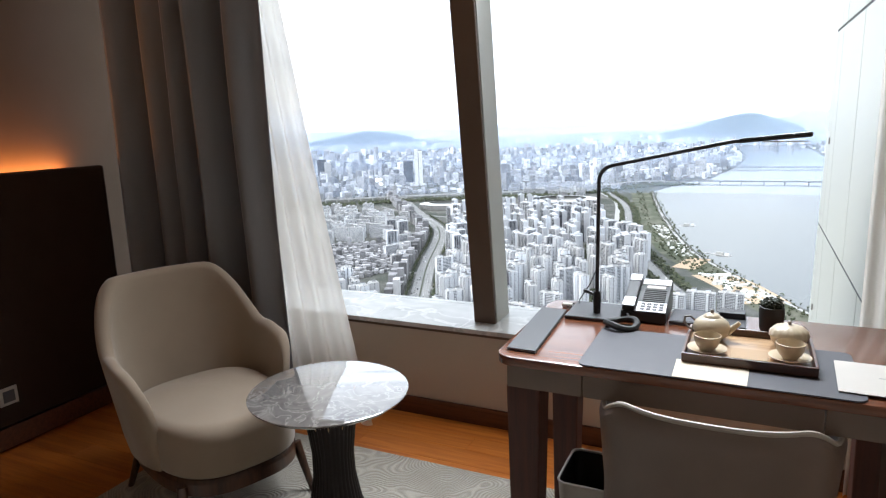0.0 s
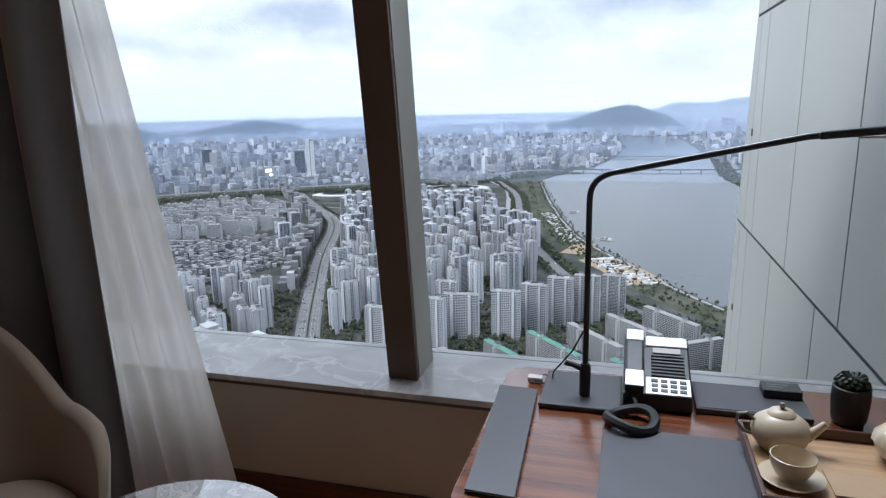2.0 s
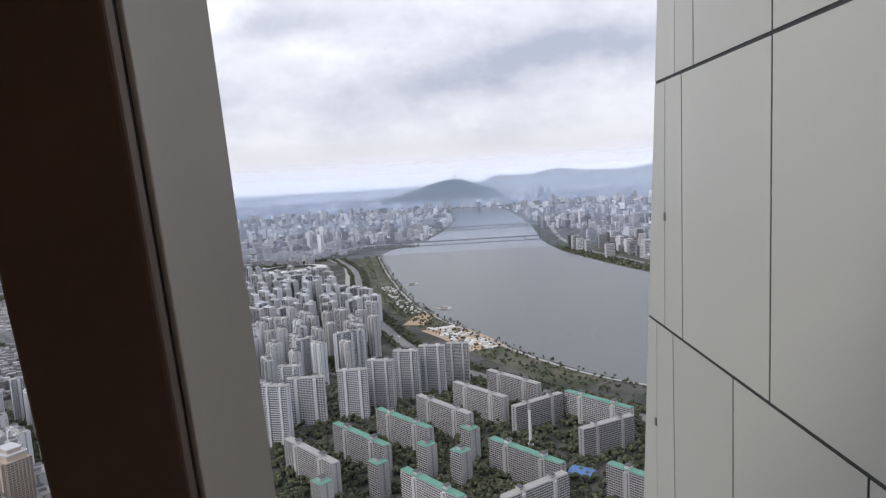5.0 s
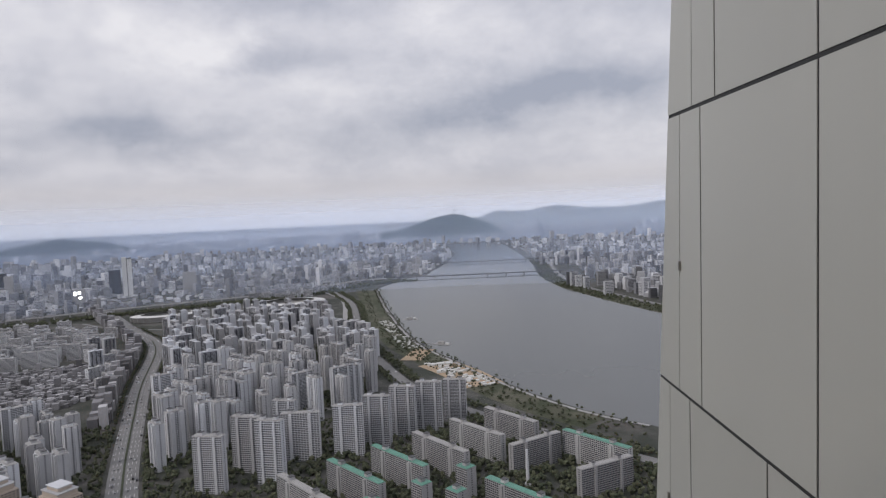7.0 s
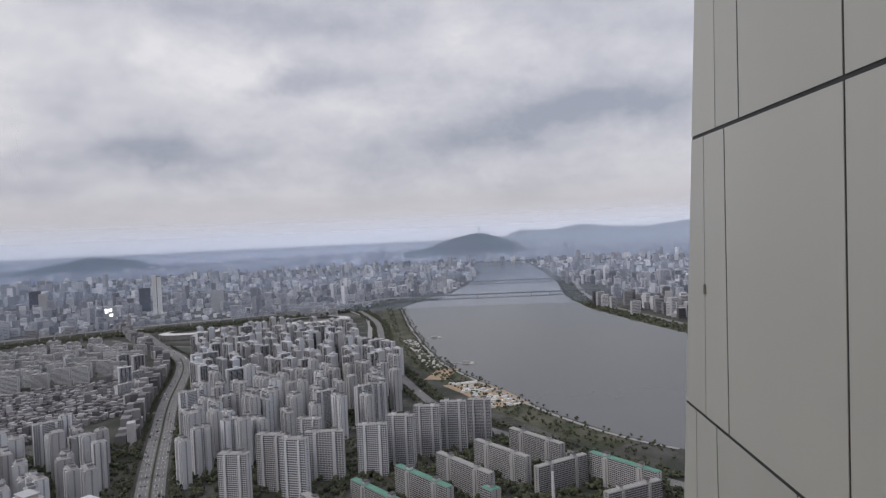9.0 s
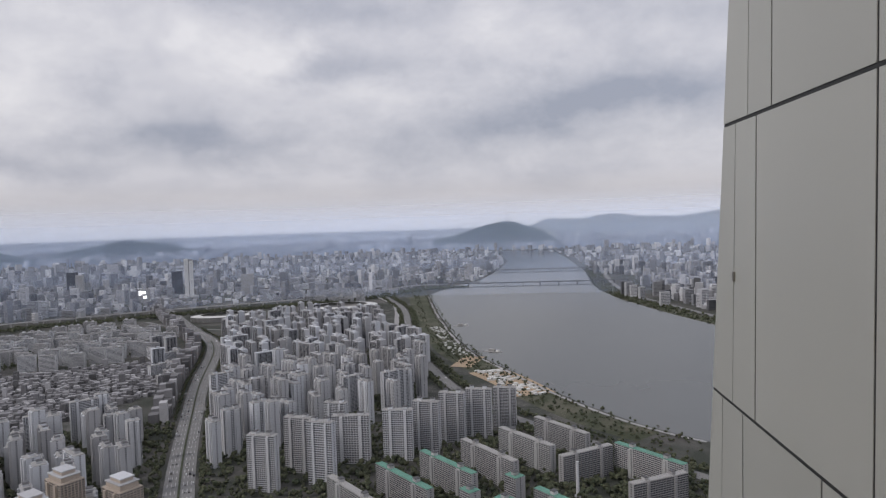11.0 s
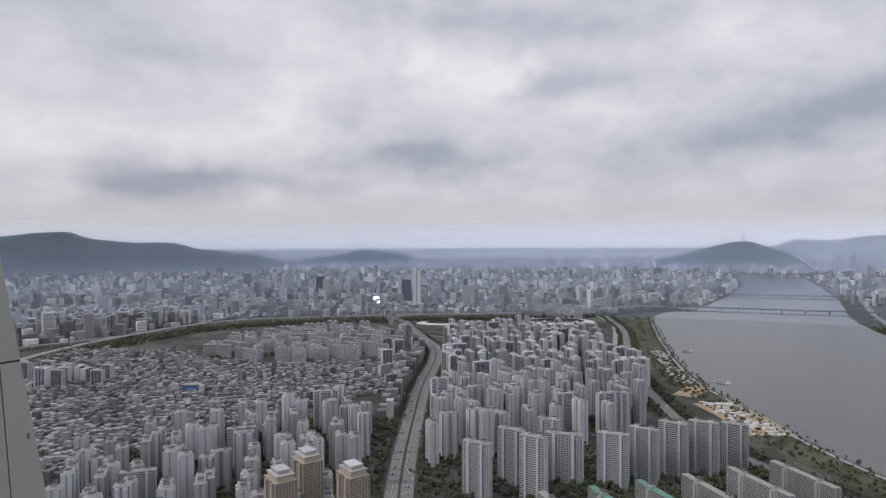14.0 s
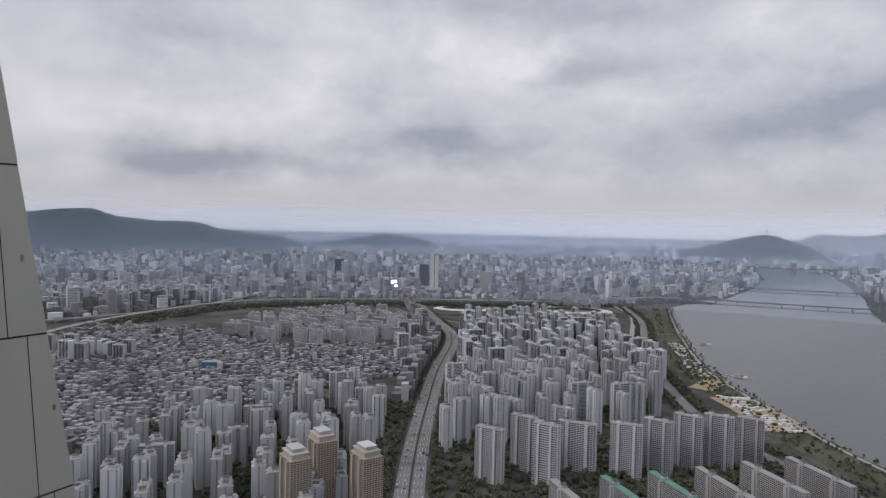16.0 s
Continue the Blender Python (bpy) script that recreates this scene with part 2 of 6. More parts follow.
def pane_glass():
    m = bpy.data.materials.new("window_glass")
    m.use_nodes = True
    t = m.node_tree
    t.nodes.clear()
    n = t.nodes.new
    out, mix, clear, gloss, fres = (n("ShaderNode" + k) for k in ("OutputMaterial", "MixShader", "BsdfTransparent", "BsdfGlossy", "LayerWeight"))
    clear.inputs[0].default_value = (0.97, 0.985, 0.98, 1)
    gloss.inputs["Roughness"].default_value = 0.01
    fres.inputs["Blend"].default_value = 0.12
    low = n("ShaderNodeMath")
    low.operation = "MULTIPLY_ADD"
    low.inputs[1].default_value, low.inputs[2].default_value = 0.12, 0.004
    link(t, fres.outputs["Facing"], low.inputs[0])
    link(t, low.outputs[0], mix.inputs[0])
    link(t, clear.outputs[0], mix.inputs[1])
    link(t, gloss.outputs[0], mix.inputs[2])
    link(t, mix.outputs[0], out.inputs[0])
    return m


def sheer_cloth():
    m = bpy.data.materials.new("sheer_voile")
    m.use_nodes = True
    t = m.node_tree
    t.nodes.clear()
    n = t.nodes.new
    out, mix, clear, both, thru, diff = (n("ShaderNode" + k) for k in ("OutputMaterial", "MixShader", "BsdfTransparent", "MixShader", "BsdfTranslucent", "BsdfDiffuse"))
    co, wave = n("ShaderNodeTexCoord"), n("ShaderNodeTexNoise")
    wave.inputs["Scale"].default_value = 5.0
    link(t, co.outputs["Object"], wave.inputs["Vector"])
    rng = n("ShaderNodeMapRange")
    rng.inputs["To Min"].default_value, rng.inputs["To Max"].default_value = 0.72, 0.9
    link(t, wave.outputs["Fac"], rng.inputs["Value"])
    thru.inputs[0].default_value, diff.inputs[0].default_value = (0.92, 0.85, 0.76, 1), (0.82, 0.75, 0.66, 1)
    both.inputs[0].default_value = 0.25
    link(t, thru.outputs[0], both.inputs[1])
    link(t, diff.outputs[0], both.inputs[2])
    link(t, rng.outputs[0], mix.inputs[0])
    link(t, clear.outputs[0], mix.inputs[1])
    link(t, both.outputs[0], mix.inputs[2])
    link(t, mix.outputs[0], out.inputs[0])
    return m


def haze_stand_in(name, amount, tone, low, high):
    """Tinted see-through sheet standing in for haze, thickest low, lit by sky and sun."""
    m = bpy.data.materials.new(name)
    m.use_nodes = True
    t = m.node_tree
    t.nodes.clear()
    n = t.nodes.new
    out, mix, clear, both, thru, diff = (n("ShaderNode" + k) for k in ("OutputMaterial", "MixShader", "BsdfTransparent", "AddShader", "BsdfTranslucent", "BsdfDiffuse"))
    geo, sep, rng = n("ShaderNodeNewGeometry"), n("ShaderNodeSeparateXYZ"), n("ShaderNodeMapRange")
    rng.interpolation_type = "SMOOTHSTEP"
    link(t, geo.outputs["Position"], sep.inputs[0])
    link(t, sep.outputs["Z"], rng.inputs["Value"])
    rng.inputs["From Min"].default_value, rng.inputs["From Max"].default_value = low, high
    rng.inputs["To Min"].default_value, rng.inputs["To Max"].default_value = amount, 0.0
    # both scatter terms add up unmixed, to brighten the painted haze
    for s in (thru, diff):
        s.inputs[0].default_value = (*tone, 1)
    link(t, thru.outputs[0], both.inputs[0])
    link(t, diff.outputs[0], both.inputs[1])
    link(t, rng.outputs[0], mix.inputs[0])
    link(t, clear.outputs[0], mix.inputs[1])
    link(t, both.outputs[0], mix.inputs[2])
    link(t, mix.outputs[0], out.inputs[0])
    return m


def lit_screen():
    m = bpy.data.materials.new("lit_screen")
    m.use_nodes = True
    b = m.node_tree.nodes["Principled BSDF"]
    b.inputs["Emission Color"].default_value, b.inputs["Emission Strength"].default_value = (1, 1, 1, 1), 3.0
    return m


def woven_rug():
    """Beige pile with fine wavy lines, like raked sand, in two shades."""
    m = bpy.data.materials.new("grey_beige_rug")
    m.use_nodes = True
    t = m.node_tree
    n, b = t.nodes.new, t.nodes["Principled BSDF"]
    b.inputs["Roughness"].default_value, b.inputs["Sheen Weight"].default_value = 0.95, 0.2
    co, patch, pile, ramp, bump = n("ShaderNodeTexCoord"), n("ShaderNodeTexNoise"), n("ShaderNodeTexNoise"), n("ShaderNodeValToRGB"), n("ShaderNodeBump")
    patch.inputs["Scale"].default_value, patch.inputs["Detail"].default_value = 2.4, 1.5
    pile.inputs["Scale"].default_value = 260.0
    for node in (patch, pile):
        link(t, co.outputs["Object"], node.inputs["Vector"])
    lines, wave = n("ShaderNodeMath"), n("ShaderNodeMath")
    lines.operation, wave.operation = "MULTIPLY", "SINE"
    lines.inputs[1].default_value = 420.0
    link(t, patch.outputs["Fac"], lines.inputs[0])
    link(t, lines.outputs[0], wave.inputs[0])
    add = n("ShaderNodeMath")
    add.operation = "MULTIPLY_ADD"
    add.inputs[1].default_value = 0.5
    link(t, wave.outputs[0], add.inputs[0])
    link(t, pile.outputs["Fac"], add.inputs[2])
    ramp.color_ramp.elements[0].color, ramp.color_ramp.elements[1].color = (0.31, 0.28, 0.235, 1), (0.45, 0.41, 0.345, 1)
    link(t, add.outputs[0], ramp.inputs[0])
    link(t, ramp.outputs[0], b.inputs["Base Color"])
    bump.inputs["Strength"].default_value, bump.inputs["Distance"].default_value = 0.8, 0.005
    link(t, add.outputs[0], bump.inputs["Height"])
    link(t, bump.outputs[0], b.inputs["Normal"])
    return m


M = dict(
    wall=mat("beige_wall_paint", (0.55, 0.48, 0.4), 0.75, vary=0.05, scale=3, fine=160, bump=0.08),
    ceiling=mat("white_ceiling_paint", (0.75, 0.73, 0.7), 0.85, vary=0.03, scale=2),
    warm_wall=mat("taupe_wallcovering", (0.17, 0.115, 0.08), 0.7, vary=0.08, scale=4, fine=220, bump=0.2),
    panel=mat("brown_fabric_panel", (0.036, 0.02, 0.013), 0.9, vary=0.12, scale=12, fine=420, bump=0.4, spec=0.2),
    base=wood("reddish_baseboard_wood", (0.055, 0.018, 0.009), (0.13, 0.045, 0.02), 0.4),
    plank=wood("oiled_orange_oak", (0.38, 0.095, 0.012), (0.58, 0.19, 0.03), 0.32, ring=2.2, along=0, coat=0.35, per_object=0.16),
    joint=mat("floor_joint", (0.16, 0.055, 0.014), 0.8),
    sill=marble("grey_white_marble", (0.66, 0.655, 0.64), (0.82, 0.81, 0.79), 4.5, 0.16),
    sill_edge=mat("brown_sill_edge", (0.10, 0.065, 0.045), 0.45, vary=0.1),
    bronze=mat("brown_mullion_cover", (0.13, 0.085, 0.06), 0.5, vary=0.08, scale=5, fine=140, bump=0.05),
    alu=mat("grey_mullion_side", (0.52, 0.51, 0.475), 0.5, vary=0.05, scale=3, fine=120, bump=0.05),
    gasket=mat("black_gasket", (0.015, 0.013, 0.012), 0.6),
    glass=pane_glass(),
    sheer=sheer_cloth(),
    drape=mat("grey_taupe_drape", (0.18, 0.18, 0.19), 0.42, vary=0.16, scale=7, fine=500, bump=0.3, sheen=0.25, stretch=(1, 1, 0.25)),
    clad=mat("pale_cladding_panel", (0.505, 0.508, 0.462), 0.42, vary=0.07, scale=0.7, fine=26, bump=0.02, per_object=0.04, stretch=(1, 1, 0.22)),
    clad_joint=mat("dark_cladding_joint", (0.03, 0.032, 0.032), 0.7),
    rug=woven_rug(),
    desk=wood("cherry_desk_wood", (0.075, 0.021, 0.009), (0.2, 0.066, 0.026), 0.26, ring=2.0, along=0, coat=0.5),
    desk_dark=wood("dark_desk_wood", (0.045, 0.012, 0.007), (0.085, 0.023, 0.012), 0.62, ring=2.0, along=2, coat=0.05),
    apron=mat("pale_taupe_drawer_front", (0.16, 0.118, 0.092), 0.5, vary=0.06, scale=6),
    leather=mat("slate_grey_leather", (0.07, 0.068, 0.077), 0.58, vary=0.08, scale=16, fine=700, bump=0.25),
    charcoal=mat("charcoal_leatherette", (0.05, 0.05, 0.054), 0.52, vary=0.1, scale=14, fine=600, bump=0.2),
    black=mat("satin_black_metal", (0.018, 0.018, 0.02), 0.38, vary=0.1),
    plastic=mat("black_plastic", (0.016, 0.016, 0.018), 0.42, vary=0.1),
    silver=mat("silver_plastic", (0.56, 0.57, 0.58), 0.35, metal=0.3, vary=0.04),
    grey=mat("grey_plastic", (0.075, 0.077, 0.08), 0.6, vary=0.05),
    key=mat("dark_keys", (0.05, 0.05, 0.055), 0.5),
    white=mat("white_card", (0.56, 0.52, 0.47), 0.6, vary=0.03, scale=5, fine=300),
    cream=mat("cream_card", (0.62, 0.54, 0.42), 0.65, vary=0.04, scale=6, fine=300),
    kraft=mat("tan_card", (0.42, 0.28, 0.16), 0.65, vary=0.06),
    ink=mat("grey_ink", (0.25, 0.25, 0.25), 0.7),
    china=mat("ivory_glazed_china", (0.55, 0.45, 0.315), 0.34, vary=0.05, scale=20, coat=0.2, bump=0.03),
    knob=mat("pewter_knob", (0.3, 0.28, 0.25), 0.35, metal=0.8),
    tray=wood("dark_tray_wood", (0.045, 0.014, 0.007), (0.10, 0.036, 0.017), 0.35, along=0),
    tray_in=wood("light_tray_wood", (0.34, 0.2, 0.1), (0.5, 0.32, 0.17), 0.4, along=0),
    pot=mat("dark_plant_pot", (0.02, 0.018, 0.016), 0.5, vary=0.2, scale=40),
    leaf=mat("dark_succulent_leaf", (0.022, 0.03, 0.016), 0.55, vary=0.3, scale=60),
    soil=mat("potting_soil", (0.03, 0.02, 0.014), 0.95),
    fabric=mat("beige_upholstery", (0.27, 0.205, 0.145), 0.88, vary=0.07, scale=10, fine=520, bump=0.35, sheen=0.3),
    hide=mat("taupe_leather", (0.15, 0.108, 0.085), 0.45, vary=0.1, scale=12, fine=420, bump=0.2),
    piping=mat("pale_piping", (0.36, 0.32, 0.27), 0.45, vary=0.05),
    leg=wood("walnut_leg", (0.03, 0.013, 0.007), (0.085, 0.036, 0.018), 0.35, along=2),
    stone=marble("grey_veined_table_marble", (0.19, 0.175, 0.165), (0.34, 0.32, 0.3), 11.0, 0.05, 1.0),
    pedestal=mat("near_black_lacquer", (0.014, 0.01, 0.009), 0.5, vary=0.15, scale=14, spec=0.25),
    brass=mat("dull_brass", (0.35, 0.24, 0.12), 0.35, metal=0.9),
    bin=mat("pale_bin_rim", (0.45, 0.42, 0.38), 0.5),
    cord=mat("black_cord", (0.012, 0.012, 0.012), 0.6),
    steel=mat("brushed_steel", (0.55, 0.55, 0.54), 0.3, metal=1.0),
)


# ---- mesh helpers ----
def done(name, bm, material, smooth=False):
    me = bpy.data.meshes.new(name)
    bmesh.ops.recalc_face_normals(bm, faces=bm.faces)
    bm.to_mesh(me)
    bm.free()
    for one in material if isinstance(material, (list, tuple)) else (material,):
        me.materials.append(one)
    if smooth:
        me.polygons.foreach_set("use_smooth", [True] * len(me.polygons))
        me.set_sharp_from_angle(angle=radians(40))
    return me


def part(name, bm, material, parent=None, label="", smooth=False):
    ob = new(name, done(name, bm, material, smooth))
    if parent:
        ob.parent = parent
    return tagged(ob, label)


def thing(name, label, category, at=(0, 0, 0), turn=0, group=""):
    ob = new(name)
    ob.empty_display_size = 0.05
    ob.matrix_basis = pose(*at, 0, 0, turn)
    return tagged(ob, label, category, group)


def box(x0, x1, y0, y1, z0, z1, bevel=0.0, bm=None, segments=2):
    bm = bm or bmesh.new()
    m = Matrix.Translation(((x0 + x1) / 2, (y0 + y1) / 2, (z0 + z1) / 2)) @ Matrix.Diagonal((x1 - x0, y1 - y0, z1 - z0, 1))
    made = bmesh.ops.create_cube(bm, size=1, matrix=m)
    if bevel:
        edges = list({e for v in made["verts"] for e in v.link_edges})
        bmesh.ops.bevel(bm, geom=edges, offset=bevel, segments=segments, affect="EDGES", profile=0.5)
    return bm


def prism(points, z0, z1, bevel=0.0):
    """A flat outline raised to a slab."""
    bm = bmesh.new()
    low = [bm.verts.new((x, y, z0)) for x, y in points]
    face = bm.faces.new(low)
    up = bmesh.ops.extrude_face_region(bm, geom=[face])
    bmesh.ops.translate(bm, vec=(0, 0, z1 - z0), verts=[v for v in up["geom"] if isinstance(v, bmesh.types.BMVert)])
    if bevel:
        rims = [e for e in bm.edges if abs(e.verts[0].co.z - e.verts[1].co.z) < 1e-6]
        bmesh.ops.bevel(bm, geom=rims, offset=bevel, segments=2, affect="EDGES", profile=0.5)
    return bm


def rounded(x0, x1, y0, y1, r, steps=6):
    out = []
    for cx, cy, a in ((x1 - r, y1 - r, 0), (x0 + r, y1 - r, 90), (x0 + r, y0 + r, 180), (x1 - r, y0 + r, 270)):
        out += [(cx + r * math.cos(radians(a + 90 * k / steps)), cy + r * math.sin(radians(a + 90 * k / steps))) for k in range(steps + 1)]
    return out


def lathe(profile, steps=32, flute=0.0, flutes=0):
    bm = bmesh.new()
    rings = []
    for r, z in profile:
        if r < 1e-5:
            rings.append([bm.verts.new((0, 0, z))])
            continue
        ring = []
        for k in range(steps):
            a = 2 * math.pi * k / steps
            rr = r * (1 + flute * abs(math.sin(flutes * a / 2)))
            ring.append(bm.verts.new((rr * math.cos(a), rr * math.sin(a), z)))
        rings.append(ring)
    for a, b in zip(rings, rings[1:]):
        for k in range(steps):
            j = (k + 1) % steps
            if len(a) == 1 and len(b) > 1:
                bm.faces.new((a[0], b[k], b[j]))
            elif len(b) == 1 and len(a) > 1:
                bm.faces.new((a[k], b[0], a[j]))
            elif len(a) > 1:
                bm.faces.new((a[k], b[k], b[j], a[j]))
    return bm


def tube(points, radius, steps=8, bm=None, closed=False, squash=1.0):
    """A round bar along points."""
    bm = bm or bmesh.new()
    pts = [Vector(p) for p in points]
    rings, side = [], None
    for i, p in enumerate(pts):
        ahead = pts[(i + 1) % len(pts)] if closed else pts[min(i + 1, len(pts) - 1)]
        back = pts[i - 1] if closed or i else p
        d = (ahead - back).normalized()
        if side is None:
            side = d.orthogonal().normalized()
        side = (side - d * side.dot(d)).normalized()
        other = d.cross(side)
        r = radius[i] if isinstance(radius, (list, tuple)) else radius
        rings.append([bm.verts.new(p + side * r * math.cos(2 * math.pi * k / steps) + other * r * squash * math.sin(2 * math.pi * k / steps)) for k in range(steps)])
    pairs = list(zip(rings, rings[1:])) + ([(rings[-1], rings[0])] if closed else [])
    for a, b in pairs:
        for k in range(steps):
            bm.faces.new((a[k], a[(k + 1) % steps], b[(k + 1) % steps], b[k]))
    if not closed:
        bm.faces.new(rings[0][::-1])
        bm.faces.new(rings[-1])
    return bm


def bend(a, b, c, steps=8):
    """Points of a curve from a to c that bends towards b."""
    a, b, c = Vector(a), Vector(b), Vector(c)
    return [a * (1 - s) ** 2 + b * 2 * s * (1 - s) + c * s * s for s in [k / steps for k in range(steps + 1)]]


def grid_surface(f, nu, nv, bm=None, closed_u=False):
    bm = bm or bmesh.new()
    v = [[bm.verts.new(f(i / nu, j / nv)) for j in range(nv + 1)] for i in range(nu if closed_u else nu + 1)]
    for i in range(nu):
        for j in range(nv):
            n = (i + 1) % len(v)
            bm.faces.new((v[i][j], v[n][j], v[n][j + 1], v[i][j + 1]))
    return bm


def setting(name, bm, material, label="", category="", smooth=False):
    return tagged(part(name, bm, material, None, "", smooth), label, category, kind="structure")


# ---- the room ----
LEFT, RIGHT, BACK, FRONT, TOP = -2.55, 1.78, -3.6, 0.987, 2.75
SILL, LEAN = 0.464, 0.133


def glass_y(z):
    return 1.345 - LEAN * (z - SILL)


floor = setting("floor", box(LEFT - 0.2, RIGHT + 0.2, BACK - 0.2, FRONT, -0.25, -0.012), M["joint"], "oiled orange oak plank floor", "floor")
setting("ceiling", box(LEFT - 0.2, RIGHT + 0.2, BACK - 0.2, FRONT + 0.3, TOP, TOP + 0.2), M["ceiling"], "white painted ceiling", "ceiling")
setting("wall_left", box(LEFT - 0.2, LEFT, BACK, FRONT, -0.012, TOP), M["warm_wall"], "taupe wall covering washed by warm light", "wall")
setting("wall_right", box(RIGHT, RIGHT + 0.2, BACK, FRONT, -0.012, TOP), M["wall"], "plain beige wall", "wall")
setting("wall_back", box(LEFT - 0.2, RIGHT + 0.2, BACK - 0.2, BACK, -0.012, TOP), M["wall"], "plain beige wall", "wall")
setting("wall_window", box(LEFT - 0.2, RIGHT + 0.2, FRONT, 1.4, -0.25, SILL - 0.035), M["wall"], "low beige painted wall under the window", "wall")
setting("wall_header", box(LEFT - 0.2, RIGHT + 0.2, FRONT + 0.01, 1.25, TOP - 0.12, TOP + 0.2), M["wall"], "plain beige header over the window", "wall")
setting("wall_window_side", box(1.26, RIGHT + 0.2, FRONT, 1.35, SILL, TOP - 0.12), M["wall"], "plain beige wall beside the window", "wall")
setting("baseboard", box(LEFT, RIGHT, FRONT - 0.014, FRONT, -0.012, 0.085, 0.003), M["base"], "reddish brown wooden baseboard", "baseboard")
setting("baseboard_left", box(LEFT, LEFT + 0.014, BACK, FRONT - 0.014, -0.012, 0.085, 0.003), M["base"], "reddish brown wooden baseboard", "baseboard")

sill = setting("window_sill", box(LEFT, 1.26, FRONT - 0.012, 1.39, SILL - 0.022, SILL, 0.003), M["sill"], "deep grey-white veined marble window sill", "window sill")
part("edge_strip", box(LEFT, 1.26, FRONT - 0.01, FRONT + 0.02, SILL - 0.034, SILL - 0.0225, 0.002), M["sill_edge"], sill, "brown edge strip")
tagged(sill.children[0], kind="structure")


def leaning(x0, x1, d0, d1, z0, z1, x2=None, x3=None, bevel=0.0):
    """An upright bar that leans in with the glass; d is the depth before the glass, x2 and x3 the sides at the glass."""
    bm = bmesh.new()
    x2, x3 = x0 if x2 is None else x2, x1 if x3 is None else x3
    rows = []
    for z in (z0, z1):
        g = glass_y(z)
        rows.append([bm.verts.new(p) for p in ((x0, g - d0, z), (x1, g - d0, z), (x3, g - d1, z), (x2, g - d1, z))])
    a, b = rows
    bm.faces.new(a[::-1])
    bm.faces.new(b)
    for k in range(4):
        bm.faces.new((a[k], a[(k + 1) % 4], b[(k + 1) % 4], b[k]))
    bmesh.ops.recalc_face_normals(bm, faces=bm.faces)
    if bevel:
        bmesh.ops.bevel(bm, geom=bm.edges[:], offset=bevel, segments=2, affect="EDGES", profile=0.5)
    return bm


MX0, MX1 = -0.519, -0.413
window = tagged(new("window_1"), "tall leaning window with a brown mullion", "window", kind="structure")
part("pane", leaning(LEFT, MX0 + 0.06, 0.0, -0.012, SILL, TOP - 0.1), M["glass"], window, "clear leaning glass")
part("pane", leaning(MX1 - 0.06, 1.25, 0.0, -0.012, SILL, TOP - 0.1), M["glass"], window, "clear leaning glass")
part("mullion_cover", leaning(MX0, MX1, 0.266, 0.25, SILL, TOP - 0.1, bevel=0.003), M["bronze"], window, "dark brown mullion cover")
part("gasket", leaning(MX0 + 0.004, MX1 - 0.004, 0.2498, 0.24, SILL, TOP - 0.1), M["gasket"], window, "black gasket")
part("mullion_body", leaning(MX0, MX1, 0.2398, 0.072, SILL, TOP - 0.1, MX0 + 0.002, MX1 - 0.002, 0.002), M["alu"], window, "grey mullion body")
part("mullion_nose", leaning(MX0 + 0.03, MX1 - 0.03, 0.0718, 0.001, SILL, TOP - 0.1), M["gasket"], window, "dark glazing bar")
part("jamb", leaning(1.2, 1.26, 0.1, -0.02, SILL, TOP - 0.1), M["alu"], window)
part("jamb", leaning(LEFT, LEFT + 0.06, 0.1, -0.02, SILL, TOP - 0.1), M["alu"], window)


# ---- curtains ----
def curtain(name, path, folds, depth, z0, z1, material, label, solid=True, flare=0.0, pinch=0.0, power=1.6):
    """Cloth that hangs in folds along a line on the floor plan from path[0] to path[1]."""
    (ax, ay), (bx, by) = path
    d = Vector((bx - ax, by - ay, 0))
    side = Vector((-d.y, d.x, 0)).normalized()

    def f(u, v):
        z = z0 + (z1 - z0) * v
        wob = 0.25 * math.sin(7.3 * u + 2.1 * v) + 0.12 * math.sin(19 * u + 1.3)
        s = u + flare * (1 - v) ** power * u + 0.006 * math.sin(9 * v + 14 * u)
        amp = depth * (0.8 + 0.35 * math.sin(11 * u + 0.6)) * (1 - pinch * v)
        w = math.sin(2 * math.pi * folds * u + wob)
        w = math.copysign(abs(w) ** 0.8, w)
        p = Vector((ax, ay, 0)) + d * s + side * (amp * w)
        return (p.x, p.y, z)

    ob = tagged(new(name), label, "curtain")
    n = int(folds * 16)
    cloth = part("cloth", grid_surface(lambda u, v: f(u, 0.035 + 0.925 * v), n, 26), material, ob, smooth=True)
    hem = part("hem", grid_surface(lambda u, v: f(u, 0.035 * v), n, 2), material, ob, smooth=True)
    top = part("heading_tape", grid_surface(lambda u, v: f(u, 0.96 + 0.04 * v), n, 2), material, ob, smooth=True)
    if solid:
        for one, thick in ((cloth, 0.003), (hem, 0.005), (top, 0.005)):
            one.modifiers.new("thickness", "SOLIDIFY").thickness = thick
    return ob


def voile(name, path, folds, depth, z0, z1, label, flare=0.0):
    return curtain(name, path, folds, depth, z0, z1, M["sheer"], label, False, flare, power=1.1)


